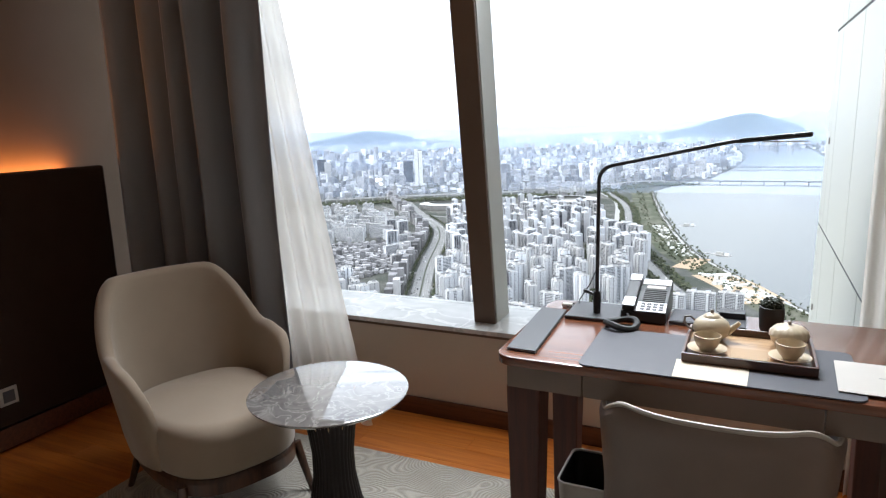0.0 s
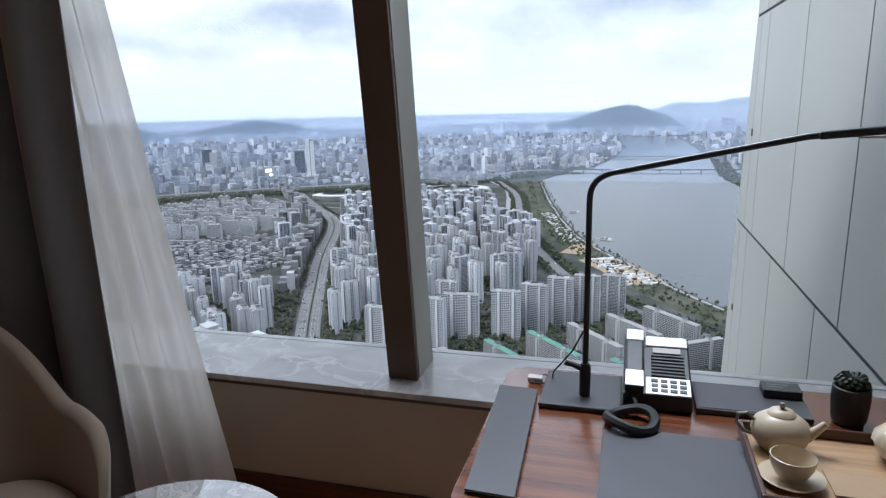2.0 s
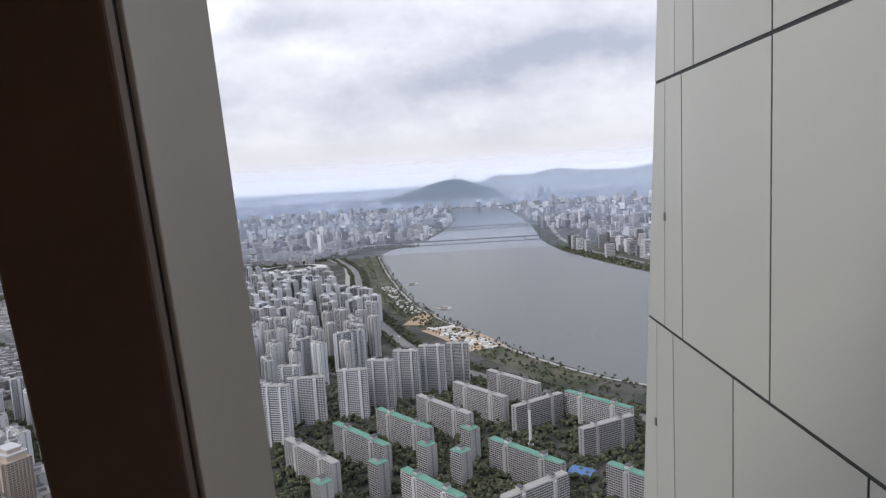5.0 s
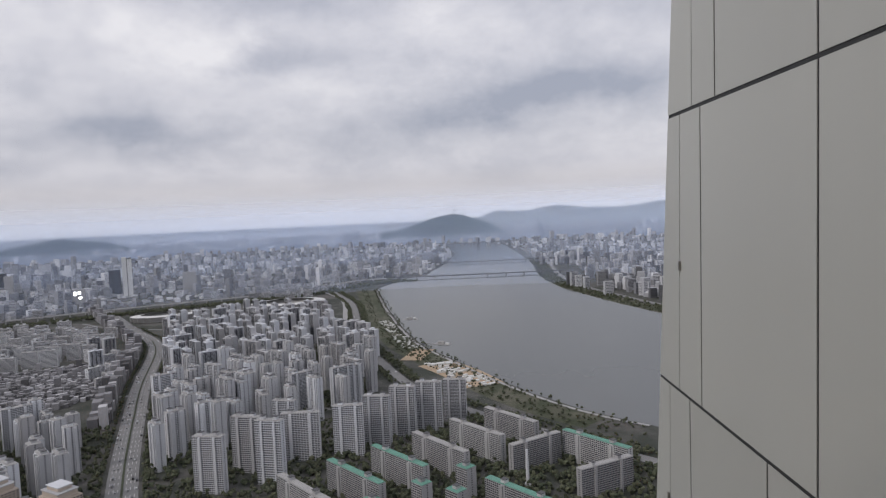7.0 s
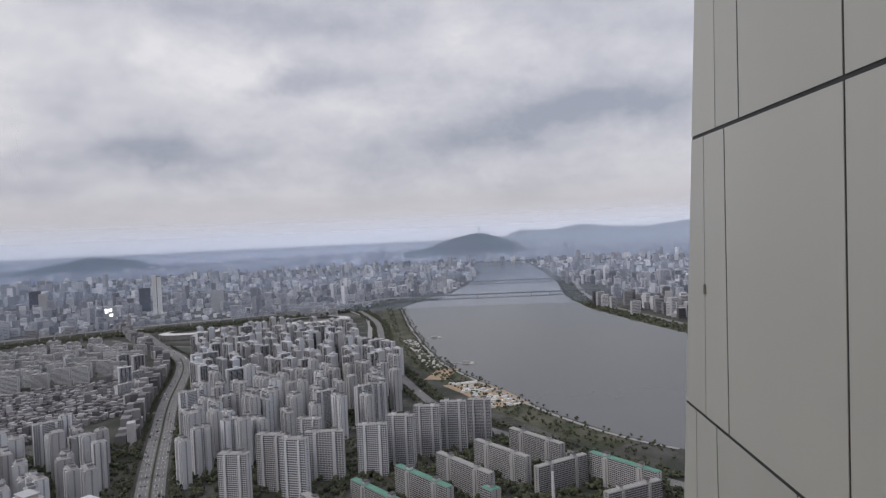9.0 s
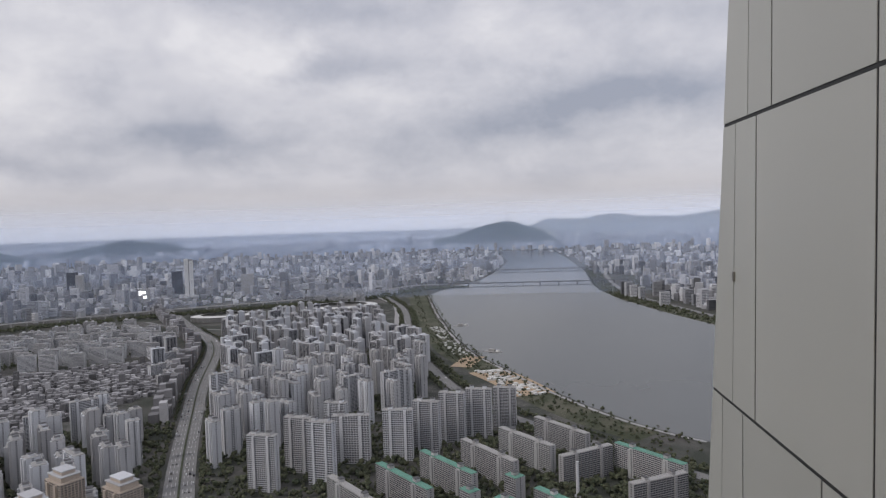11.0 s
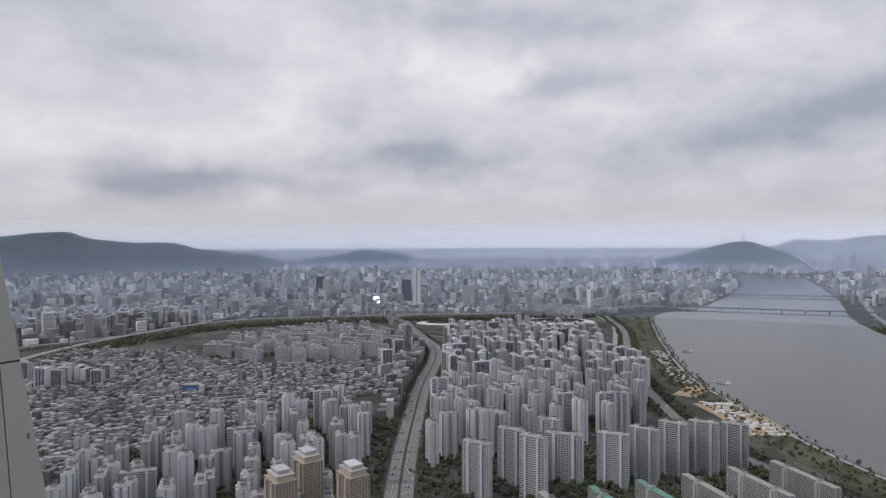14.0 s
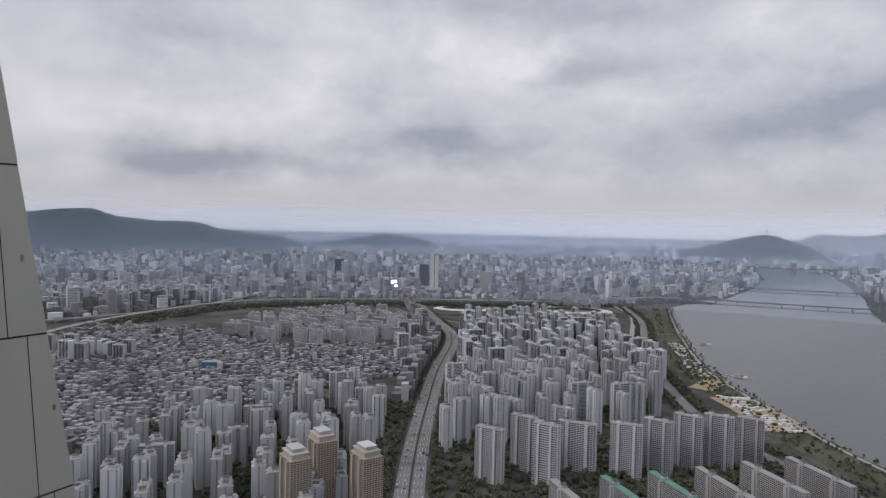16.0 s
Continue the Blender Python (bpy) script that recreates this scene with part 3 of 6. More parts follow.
curtain("drape", ((-2.32, 0.72), (-1.33, 0.63)), 5.25, 0.1, 0.004, TOP - 0.01, M["drape"], "heavy grey-taupe drape hanging in deep folds, drawn open beside an armchair", flare=0.05)
voile("sheer_curtain", ((-1.78, 0.74), (-1.40, 0.755)), 8.0, 0.022, 0.004, TOP - 0.01, "white voile sheer curtain drawn open before the marble sill", flare=1.25)
curtain("drape", ((1.1, 0.86), (1.74, 0.52)), 5.0, 0.06, 0.004, TOP - 0.01, M["drape"], "heavy grey-taupe drape hanging in deep folds, drawn open behind the desk")
voile("sheer_curtain", ((0.99, 0.93), (1.2, 0.92)), 4.0, 0.018, 0.004, TOP - 0.01, "white voile sheer curtain drawn open behind the desk")

# ---- wall panel with a warm strip behind its top ----
panel = thing("headboard_panel", "grey fabric wall panel with warm strip light glowing above it", "wall panel", (LEFT + 0.001, 0, 0))
part("padded_board", box(0.2, 0.24, -1.55, 0.60, 0.12, 1.235, 0.012), M["panel"], panel)
part("backing", box(0.0, 0.2, -1.5, 0.58, 0.0, 1.1), M["panel"], panel)
part("plinth", box(0.2, 0.225, -1.5, 0.59, 0.013, 0.11, 0.003), M["base"], panel, "dark plinth along the floor")
socket = thing("wall_socket", "pale double wall socket on the brown panel", "wall socket", (LEFT + 0.2415, -0.02, 0.26))
part("plate", box(0.0, 0.008, -0.045, 0.035, -0.04, 0.04, 0.002), M["bin"], socket)
part("insert", box(0.0082, 0.011, -0.03, 0.02, -0.026, 0.026, 0.001), M["grey"], socket)

rug = tagged(part("rug", prism(rounded(-1.6, 1.6, -3.0, 0.57, 0.01), 0.0, 0.012, 0.004), M["rug"]), "grey-beige patterned woven rug on the wooden floor", "rug")


# ---- armchair and desk chair: a wrapped shell, seat, rim, four legs ----
def shell(half, deep, seat_z, back_z, arm_z, thick, reach, splay, lobe=0.3, wide=0.34):
    """A backrest that wraps round into two arms; the front is towards -y."""
    def rim(u):
        a = (u - 0.5) * 2
        s = min(1.0, max(0.0, (abs(a) - lobe) / wide))
        s = s * s * (3 - 2 * s)
        z = back_z + (arm_z - back_z) * s
        return z - 0.16 * max(0.0, abs(a) - 0.86) / 0.14 * (arm_z - seat_z)

    def plan(u, r):
        a = (u - 0.5) * 2 * radians(reach)
        c, s = math.cos(a), math.sin(a)
        x = (half + r) * math.copysign(abs(s) ** 0.75, s)
        y = (deep + r) * (math.copysign(abs(c) ** 0.75, c))
        if abs(a) > math.pi / 2:
            y *= 1.25
        return x, y

    def point(u, v):
        # v runs up the outside, over the rim and down the inside
        top = rim(u)
        if v < 0.45:
            h, r = v / 0.45, thick
            z = seat_z - 0.1 + (top - 0.02 - seat_z + 0.1) * h
        elif v > 0.55:
            h = (1 - v) / 0.45
            r, z = 0.0, seat_z - 0.05 + (top - 0.02 - seat_z + 0.05) * h
        else:
            k = (v - 0.45) / 0.1
            r = thick * (0.5 + 0.5 * math.cos(math.pi * k))
            z = top - 0.02 + 0.026 * math.sin(math.pi * k)
        lean = splay * max(0.0, z - seat_z)
        x, y = plan(u, r)
        a = (u - 0.5) * 2 * radians(reach)
        return x + lean * 0.35 * math.sin(a), y + lean * max(0.0, math.cos(a)), z

    bm = grid_surface(point, 56, 22)
    bm.verts.ensure_lookup_table()
    for k in (0, 56):
        bm.faces.new([bm.verts[k * 23 + j] for j in range(23)])
    return bm, rim, point


def cushion(half, front, back, z0, z1, n=3.2):
    bm = bmesh.new()
    rows = []
    profile = [(0.0, z0), (0.9, z0), (1.0, z0 + 0.25 * (z1 - z0)), (1.0, z0 + 0.6 * (z1 - z0)), (0.955, z1 - 0.012), (0.85, z1), (0.4, z1 + 0.012), (0.0, z1 + 0.014)]
    for k, z in profile:
        ring = []
        for i in range(44):
            a = 2 * math.pi * i / 44
            c, s = math.cos(a), math.sin(a)
            r = (abs(c) ** n + abs(s) ** n) ** (-1 / n)
            ring.append(bm.verts.new((half * r * c * max(k, 0.001), (-front if s < 0 else back) * abs(r * s) * max(k, 0.001), z)))
        rows.append(ring)
    for a, b in zip(rows, rows[1:]):
        for i in range(44):
            j = (i + 1) % 44
            bm.faces.new((a[i], a[j], b[j], b[i]))
    return bm


def leg_bar(x, y, z1, dx, dy, r0=0.019, r1=0.011, z0=0.0):
    return tube([(x, y, z1), (x + dx * 0.5, y + dy * 0.5, (z1 + z0) / 2), (x + dx, y + dy, z0)], [r0, (r0 + r1) / 2, r1], 10)


def wrapped_back(half, deep, foot, seat_z, back_z, arm_z, thick, arm):
    """Upholstered back that sweeps down into two rounded arms; the front is towards -y."""
    quarter = math.pi / 2

    def ease(x, x0, x1):
        k = min(1.0, max(0.0, (x - x0) / (x1 - x0)))
        return k * k * (3 - 2 * k)

    def point(u, v):
        # more samples at the arms' ends
        w = 2 * u - 1
        w = math.copysign(1 - (1 - abs(w)) ** 1.4, w)
        a = w * radians(90 + arm)
        tip = max(0.0, (abs(w) - 0.86) / 0.14)
        end = math.sqrt(max(0.0, 1 - tip * tip))
        top = back_z - (back_z - arm_z) * ease(abs(a), radians(30), radians(74)) - 0.03 * ease(abs(a), radians(75), radians(90 + arm))
        top = seat_z - 0.03 + (top - seat_z + 0.03) * (0.25 + 0.75 * end)
        t = thick * (0.35 + 0.65 * end)
        if v < 0.4:
            h = v / 0.4
            r, z = t * (0.55 + 0.45 * math.sin(quarter * min(1, h * 2.2))), foot + (top - t * 0.5 - foot) * h
        elif v > 0.6:
            h = (1 - v) / 0.4
            r, z = t * 0.0, seat_z - 0.05 + (top - t * 0.5 - seat_z + 0.05) * h
        else:
            k = (v - 0.4) / 0.2 * math.pi
            r, z = t * (0.5 + 0.5 * math.cos(k)), top - t * 0.5 + t * 0.5 * math.sin(k)
        if abs(a) <= quarter:
            c, s = math.cos(a), math.sin(a)
            q = (abs(c) ** 2.7 + abs(s) ** 2.7) ** (-1 / 2.7)
            x, y = (half + r) * q * s, (deep + r) * q * c
        else:
            over = abs(a) - quarter
            x, y = math.copysign(half + r - 0.12 * over * over, a), -over * 0.42
        lean = max(0.0, z - seat_z + 0.05)
        return x + 0.14 * lean * math.sin(a), y + 0.26 * lean * max(0.0, math.cos(a)), z

    bm = grid_surface(point, 96, 30)
    bm.verts.ensure_lookup_table()
    for k in (0, 96):
        bm.faces.new([bm.verts[k * 31 + j] for j in range(31)])
    return bm


def soft_seat(half, front, back, z0, z1, edge, n=2.9):
    """A plump drum with rounded upper and lower edges and a slightly domed top."""
    profile = [(0.0, z0)]
    for k in range(5):
        a = math.pi / 2 * k / 4
        profile.append((1 - edge * 0.4 * (1 - math.sin(a)), z0 + 0.02 * (1 - math.cos(a))))
    for k in range(9):
        a = math.pi / 2 * k / 8
        profile.append((1 - edge * (1 - math.cos(a)), z1 - 0.055 * (1 - math.sin(a))))
    profile += [(0.55, z1 + 0.012), (0.25, z1 + 0.018), (0.0, z1 + 0.02)]
    bm = bmesh.new()
    rows = []
    for k, z in profile:
        ring = []
        for i in range(64):
            a = 2 * math.pi * i / 64
            c, s = math.cos(a), math.sin(a)
            r = (abs(c) ** n + abs(s) ** n) ** (-1 / n) * max(k, 0.001)
            ring.append(bm.verts.new((half * r * c, (front if s < 0 else back) * r * s, z)))
        rows.append(ring)
    for p, q in zip(rows, rows[1:]):
        for i in range(64):
            bm.faces.new((p[i], p[(i + 1) % 64], q[(i + 1) % 64], q[i]))
    return bm


def armchair():
    c = thing("armchair", "beige upholstered armchair with wrapped back and walnut legs", "armchair", (-1.215, 0.085, 0.012), ARM_TURN)
    part("backrest", wrapped_back(0.25, 0.23, 0.225, 0.40, 0.83, 0.60, 0.05, 20), M["fabric"], c, smooth=True)
    part("seat", soft_seat(0.255, 0.36, 0.235, 0.222, 0.405, 0.16), M["fabric"], c, "plump beige seat", smooth=True)
    part("seat_base", soft_seat(0.253, 0.358, 0.24, 0.188, 0.2215, 0.05), M["leg"], c, "walnut seat rim", smooth=True)
    for x, y, dx, dy in ((-0.22, -0.25, -0.03, -0.05), (0.22, -0.25, 0.03, -0.05), (-0.2, 0.19, -0.04, 0.07), (0.2, 0.19, 0.04, 0.07)):
        part("leg", leg_bar(x, y, 0.195, dx, dy), M["leg"], c, smooth=True)
    return c


ARM_TURN = 69
armchair()


def desk_chair():
    c = thing("desk_chair", "taupe leather desk chair with pale piping, pushed under the desk", "chair", (0.575, 0.12, 0.012), 180)
    bm, rim, point = shell(0.25, 0.225, 0.42, 0.70, 0.63, 0.028, 112, 0.22)
    part("backrest", bm, M["hide"], c, smooth=True)
    part("piping", tube([Vector(point(0.03 + 0.94 * k / 60, 0.5)) + Vector((0, 0, 0.002)) for k in range(61)], 0.0065, 8), M["piping"], c, "pale piping along the rim", smooth=True)
    part("seat", cushion(0.245, 0.25, 0.21, 0.34, 0.44), M["hide"], c, smooth=True)
    for x, y, dx, dy in ((-0.17, -0.17, -0.03, -0.03), (0.17, -0.17, 0.03, -0.03), (-0.16, 0.14, -0.03, 0.05), (0.16, 0.14, 0.03, 0.05)):
        part("leg", leg_bar(x, y, 0.35, dx, dy, 0.017, 0.011), M["steel"], c, "brushed steel leg", smooth=True)
    return c


desk_chair()


def round_table():
    t = thing("side_table", "round grey marble side table on a dark fluted pedestal", "side table", (-0.585, 0.005, 0.012))
    part("tabletop", lathe([(0, 0.517), (0.235, 0.517), (0.252, 0.524), (0.26, 0.533), (0.26, 0.536), (0.256, 0.538), (0, 0.538)], 72), M["stone"], t, "grey veined marble top", smooth=True)
    part("pedestal", lathe([(0, 0.0), (0.15, 0.0), (0.15, 0.012), (0.12, 0.05), (0.085, 0.14), (0.068, 0.24), (0.066, 0.32), (0.078, 0.42), (0.1, 0.49), (0.118, 0.516), (0, 0.516)], 96, 0.05, 32), M["pedestal"], t, "dark fluted flared pedestal", smooth=True)
    for k in range(12):
        a = 2 * math.pi * k / 12
        part("brass_inlay", tube([(math.cos(a) * 0.108, math.sin(a) * 0.108, 0.49), (math.cos(a) * 0.084, math.sin(a) * 0.084, 0.43)], 0.0016, 6), M["brass"], t)


round_table()


# ---- desk ----
def desk():
    d = thing("desk", "cherry wood writing desk with pale drawer fronts", "desk", (0, 0, 0))
    part("tabletop", prism(rounded(-0.005, 1.06, -0.005, 0.612, 0.055), 0.722, 0.75, 0.005), M["desk"], d, "glossy cherry wood top", smooth=True)
    part("apron_side", box(0.03, 0.045, 0.03, 0.58, 0.655, 0.7215, 0.002), M["apron"], d)
    part("apron_side", box(1.01, 1.025, 0.03, 0.58, 0.655, 0.7215, 0.002), M["apron"], d)
    part("apron_back", box(0.046, 1.009, 0.565, 0.58, 0.655, 0.7215, 0.002), M["apron"], d)
    for x0, x1 in ((0.03, 0.242), (0.245, 0.81), (0.813, 1.025)):
        part("drawer_front", box(x0, x1, 0.012, 0.0295, 0.655, 0.7205, 0.002), M["apron"], d, "pale taupe drawer front")
    for x, y in ((0.02, 0.03), (0.945, 0.03), (0.02, 0.49), (0.945, 0.49)):
        bm = box(x, x + 0.1, y, y + 0.1, 0.0, 0.654, 0.006)
        for v in bm.verts:
            k = 1 - 0.22 * (0.654 - v.co.z) / 0.654
            v.co.x, v.co.y = x + 0.05 + (v.co.x - x - 0.05) * k, y + 0.05 + (v.co.y - y - 0.05) * k
        part("leg", bm, M["desk_dark"], d, "dark square tapered leg")


desk()
ON = 0.7502

mat_ob = tagged(part("desk_mat", prism(rounded(0.232, 0.892, -0.002, 0.333, 0.025), ON, ON + 0.004, 0.001), M["leather"]), "slate grey leather writing mat on the desk", "desk mat")

folder = thing("menu_folder", "long charcoal leatherette folder lying on the desk", "folder", (0, 0, ON))
part("cover", prism([(0.018, 0.046), (0.104, 0.042), (0.083, 0.464), (-0.004, 0.469)], 0.006, 0.009, 0.001), M["charcoal"], folder)
part("pages", prism([(0.021, 0.05), (0.101, 0.046), (0.081, 0.46), (-0.001, 0.465)], 0.002, 0.0059), M["white"], folder)
part("back_cover", prism([(0.018, 0.046), (0.104, 0.042), (0.083, 0.464), (-0.004, 0.469)], 0.0, 0.0019), M["charcoal"], folder)


def desk_lamp():
    lamp = thing("desk_lamp", "slim black metal desk lamp with a long bent arm, switched off", "desk lamp", (0.187, 0.452, ON))
    part("base", box(-0.093, 0.078, -0.062, 0.12, 0.0, 0.012, 0.003), M["charcoal"], lamp, "charcoal grey square base plate")
    part("socket", lathe([(0, 0.012), (0.012, 0.012), (0.012, 0.075), (0.009, 0.085), (0, 0.085)], 20), M["black"], lamp, smooth=True)
    pts = [(0, 0, 0.08), (0, 0, 0.25), (0, 0, 0.43)] + bend((0, 0, 0.445), (0.002, 0, 0.487), (0.045, -0.002, 0.497), 6) + [(0.2, -0.012, 0.529), (0.372, -0.025, 0.564)] + bend((0.374, -0.025, 0.5645), (0.385, -0.026, 0.567), (0.4, -0.027, 0.568), 3)
    part("arm", tube(pts, 0.0062, 10), M["black"], lamp, "bent black tube arm", smooth=True)
    head = box(0.40, 0.582, -0.052, -0.004, 0.561, 0.575, 0.004)
    for v in head.verts:
        if v.co.x < 0.45:
            v.co.y = -0.028 + (v.co.y + 0.028) * (0.45 + 0.55 * (v.co.x - 0.4) / 0.05)
    for v in head.verts:
        v.co.z += 0.09 * (v.co.x - 0.4)
    part("head", head, M["black"], lamp, "flat black lamp head")
    part("diffuser", box(0.46, 0.575, -0.046, -0.01, 0.5635, 0.5655), M["white"], lamp)
    part("bracket", tube([(0.0, 0, 0.07), (-0.028, -0.004, 0.082), (-0.043, -0.006, 0.086)], [0.008, 0.006, 0.007], 8), M["black"], lamp, smooth=True)
    cord = thing("lamp_cord", "thin black lamp cord curling behind the desk", "cord", (0.187, 0.452, ON))
    loop = [(0.001, 0.006, 0.17), (-0.03, 0.03, 0.1), (-0.075, 0.07, 0.03)] + [(-0.1 + 0.022 * math.cos(a), 0.075 + 0.03 * math.sin(a), 0.004 + 0.001 * k) for k, a in enumerate([0.5, 1.5, 2.5, 3.5, 4.5, 5.5])] + [(-0.06, 0.1, 0.004), (-0.04, 0.14, 0.004)]
    part("cable", tube(loop, 0.0019, 6), M["cord"], cord, smooth=True)
    part("plug", box(-0.135, -0.1, 0.06, 0.084, 0.0, 0.014, 0.004), M["white"], cord, "pale plug")


desk_lamp()


def telephone():
    p = thing("telephone", "black and silver desk telephone standing behind the mat", "telephone", (0.267, 0.43, ON))
    slope = lambda y: 0.034 + 0.062 * y / 0.19

    def plate(x0, x1, y0, y1, lift, h, bevel=0.001):
        bm = box(x0, x1, y0, y1, 0, h, bevel)
        for v in bm.verts:
            v.co.z += slope(v.co.y) + lift
        return bm
    body = box(0, 0.14, 0, 0.19, 0, 0.03, 0.004)
    for v in body.verts:
        if v.co.z > 0.015:
            v.co.z += slope(v.co.y) - 0.03
    part("body", body, M["plastic"], p)
    part("top_plate", plate(0.047, 0.137, 0.155, 0.188, 0.0005, 0.003), M["silver"], p, "silver top plate")
    part("key_plate", plate(0.047, 0.137, 0.002, 0.052, 0.0005, 0.003), M["silver"], p, "silver keypad plate")
    hs = part("handset", plate(0.003, 0.043, 0.002, 0.188, 0.0005, 0.016, 0.005), M["plastic"], p, "black handset lying in its cradle")
    part("earpiece", plate(0.004, 0.042, 0.15, 0.187, 0.0168, 0.002), M["silver"], hs)
    part("mouthpiece", plate(0.004, 0.042, 0.003, 0.05, 0.0168, 0.002), M["silver"], hs)
    part("label_strip", plate(0.062, 0.122, 0.132, 0.15, 0.001, 0.002), M["white"], p)
    for k in range(7):
        part("speed_key", plate(0.058, 0.128, 0.058 + k * 0.0105, 0.0635 + k * 0.0105, 0.0005, 0.003), M["grey"], p)
    for i in range(4):
        for j in range(3):
            part("key", plate(0.058 + i * 0.019, 0.072 + i * 0.019, 0.008 + j * 0.014, 0.017 + j * 0.014, 0.0036, 0.002), M["key"], p)
    at = Vector((0.018, -0.055, 0.0045))
    ring = [at + Vector((0.046 * math.cos(a), -0.022 + 0.044 * math.sin(a), 0.011 + 0.006 * math.sin(2 * a))) for a in [2 * math.pi * k / 40 for k in range(40)]]
    part("coiled_cord", tube(ring, 0.0105, 8, closed=True), M["cord"], p, "black coiled cord", smooth=True)
    part("lead", tube([at + Vector(q) for q in ((0.012, 0.022, 0.012), (0.008, 0.045, 0.02), (0.004, 0.054, 0.02))], 0.004, 8), M["cord"], p, smooth=True)


telephone()


def tea_tray():
    t = thing("tea_tray", "dark wooden tray with a light inlay on the writing mat", "tray", (0.642, 0.24, ON + 0.0042))
    part("bottom", box(-0.15, 0.15, -0.122, 0.122, 0, 0.006), M["tray_in"], t, "light wood bottom")
    for x0, x1, y0, y1 in ((-0.158, 0.158, -0.13, -0.1222), (-0.158, 0.158, 0.1222, 0.13), (-0.158, -0.1502, -0.122, 0.122), (0.1502, 0.158, -0.122, 0.122)):
        bm = box(x0, x1, y0, y1, 0, 0.026, 0.002)
        for v in bm.verts:
            k = 1 + 0.25 * v.co.z
            v.co.x, v.co.y = v.co.x * k, v.co.y * k
        part("rim", bm, M["tray"], t, "dark wooden rim")
    z = ON + 0.0042 + 0.0062
    tagged(part("tea_card", box(0.6, 0.69, 0.165, 0.245, z, z + 0.003, 0.001), M["kraft"]), "tan card lying in the tea tray", "card")

    saucer_profile = [(0, 0.002), (0.02, 0.002), (0.024, 0.0), (0.03, 0.002), (0.048, 0.011), (0.051, 0.014), (0.049, 0.0145), (0.03, 0.006), (0.0, 0.005)]
    cup_profile = [(0, 0.0), (0.018, 0.0), (0.019, 0.004), (0.026, 0.012), (0.033, 0.026), (0.0355, 0.043), (0.034, 0.0435), (0.031, 0.026), (0.022, 0.011), (0, 0.008)]
    for x, y in ((0.541, 0.192), (0.741, 0.197)):
        s = thing("saucer", "ivory glazed china saucer in the tea tray", "saucer", (x, y, z), group="tea set")
        part("dish", lathe(saucer_profile, 40), M["china"], s, smooth=True)
        c = thing("teacup", "ivory glazed china teacup on its saucer", "teacup", (x, y, z + 0.0062), group="tea set")
        part("bowl", lathe(cup_profile, 40), M["china"], c, smooth=True)
    pot = thing("teapot", "round ivory china teapot with a lid in the tea tray", "teapot", (0.545, 0.31, z), 0, "tea set")
    part("body", lathe([(0, 0), (0.03, 0), (0.034, 0.004), (0.046, 0.02), (0.05, 0.036), (0.045, 0.052), (0.03, 0.064), (0.022, 0.067), (0, 0.067)], 40), M["china"], pot, smooth=True)
    lid = part("lid", lathe([(0.0, 0.0672), (0.024, 0.0672), (0.02, 0.073), (0.01, 0.077), (0, 0.078)], 32), M["china"], pot, smooth=True)
    part("knob", lathe([(0, 0.078), (0.004, 0.078), (0.006, 0.084), (0.004, 0.088), (0, 0.089)], 16), M["knob"], lid, "pewter knob", smooth=True)
    part("spout", tube([(0.042, 0, 0.026), (0.058, 0, 0.04), (0.073, 0, 0.056)], [0.012, 0.008, 0.006], 10), M["china"], pot, smooth=True)
    part("handle", tube([(-0.043, 0, 0.05), (-0.058, 0, 0.063), (-0.072, 0, 0.06), (-0.074, 0, 0.044), (-0.062, 0, 0.028), (-0.047, 0, 0.023)], 0.0034, 8), M["knob"], pot, "grey loop handle", smooth=True)
    bowl = thing("lidded_bowl", "ivory ribbed china bowl with a lid in the tea tray", "bowl", (0.742, 0.308, z), 0, "tea set")
    part("body", lathe([(0, 0), (0.028, 0), (0.032, 0.004), (0.044, 0.018), (0.048, 0.034), (0, 0.034)], 48), M["china"], bowl, smooth=True)
    lid = part("lid", lathe([(0, 0.0343), (0.049, 0.0343), (0.047, 0.046), (0.036, 0.058), (0.016, 0.064), (0, 0.065)], 64, 0.04, 16), M["china"], bowl, smooth=True)
    part("knob", lathe([(0, 0.064), (0.004, 0.064), (0.005, 0.075), (0, 0.077)], 16), M["knob"], lid, "pewter knob", smooth=True)


tea_tray()

card = tagged(part("cream_card", prism([(0.472, -0.001), (0.643, -0.003), (0.648, 0.124), (0.471, 0.125)], ON + 0.0042, ON + 0.0056), M["cream"]), "cream card lying on the writing mat", "card")
sheet = thing("letter_folder", "white letter folder lying on the desk", "folder", (0, 0, ON + 0.0042))
part("cover", prism([(0.835, 0.037), (1.036, 0.03), (1.046, 0.247), (0.845, 0.25)], 0.0022, 0.004), M["white"], sheet)
part("lining", prism([(0.838, 0.04), (1.034, 0.033), (1.043, 0.244), (0.848, 0.247)], 0.0, 0.002), M["charcoal"], sheet)
part("printed_line", box(0.93, 0.955, 0.148, 0.151, 0.0041, 0.0044), M["ink"], sheet)

stand = thing("desk_stand", "dark leather stand with a small black sign on the desk", "desk stand", (0.52, 0.505, ON))
part("base", box(-0.105, 0.115, -0.065, 0.075, 0.0, 0.012, 0.002), M["charcoal"], stand)
part("sheet", box(-0.1, 0.03, -0.06, 0.07, 0.0122, 0.0135, 0.0005), M["leather"], stand, "slate leather sheet")
part("sign", box(0.036, 0.112, 0.02, 0.07, 0.0122, 0.03, 0.002), M["black"], stand, "small black sign")
for k in range(3):
    part("printed_line", box(0.045, 0.1 - 0.012 * k, 0.062 - 0.012 * k, 0.065 - 0.012 * k, 0.0301, 0.0305), M["ink"], stand)


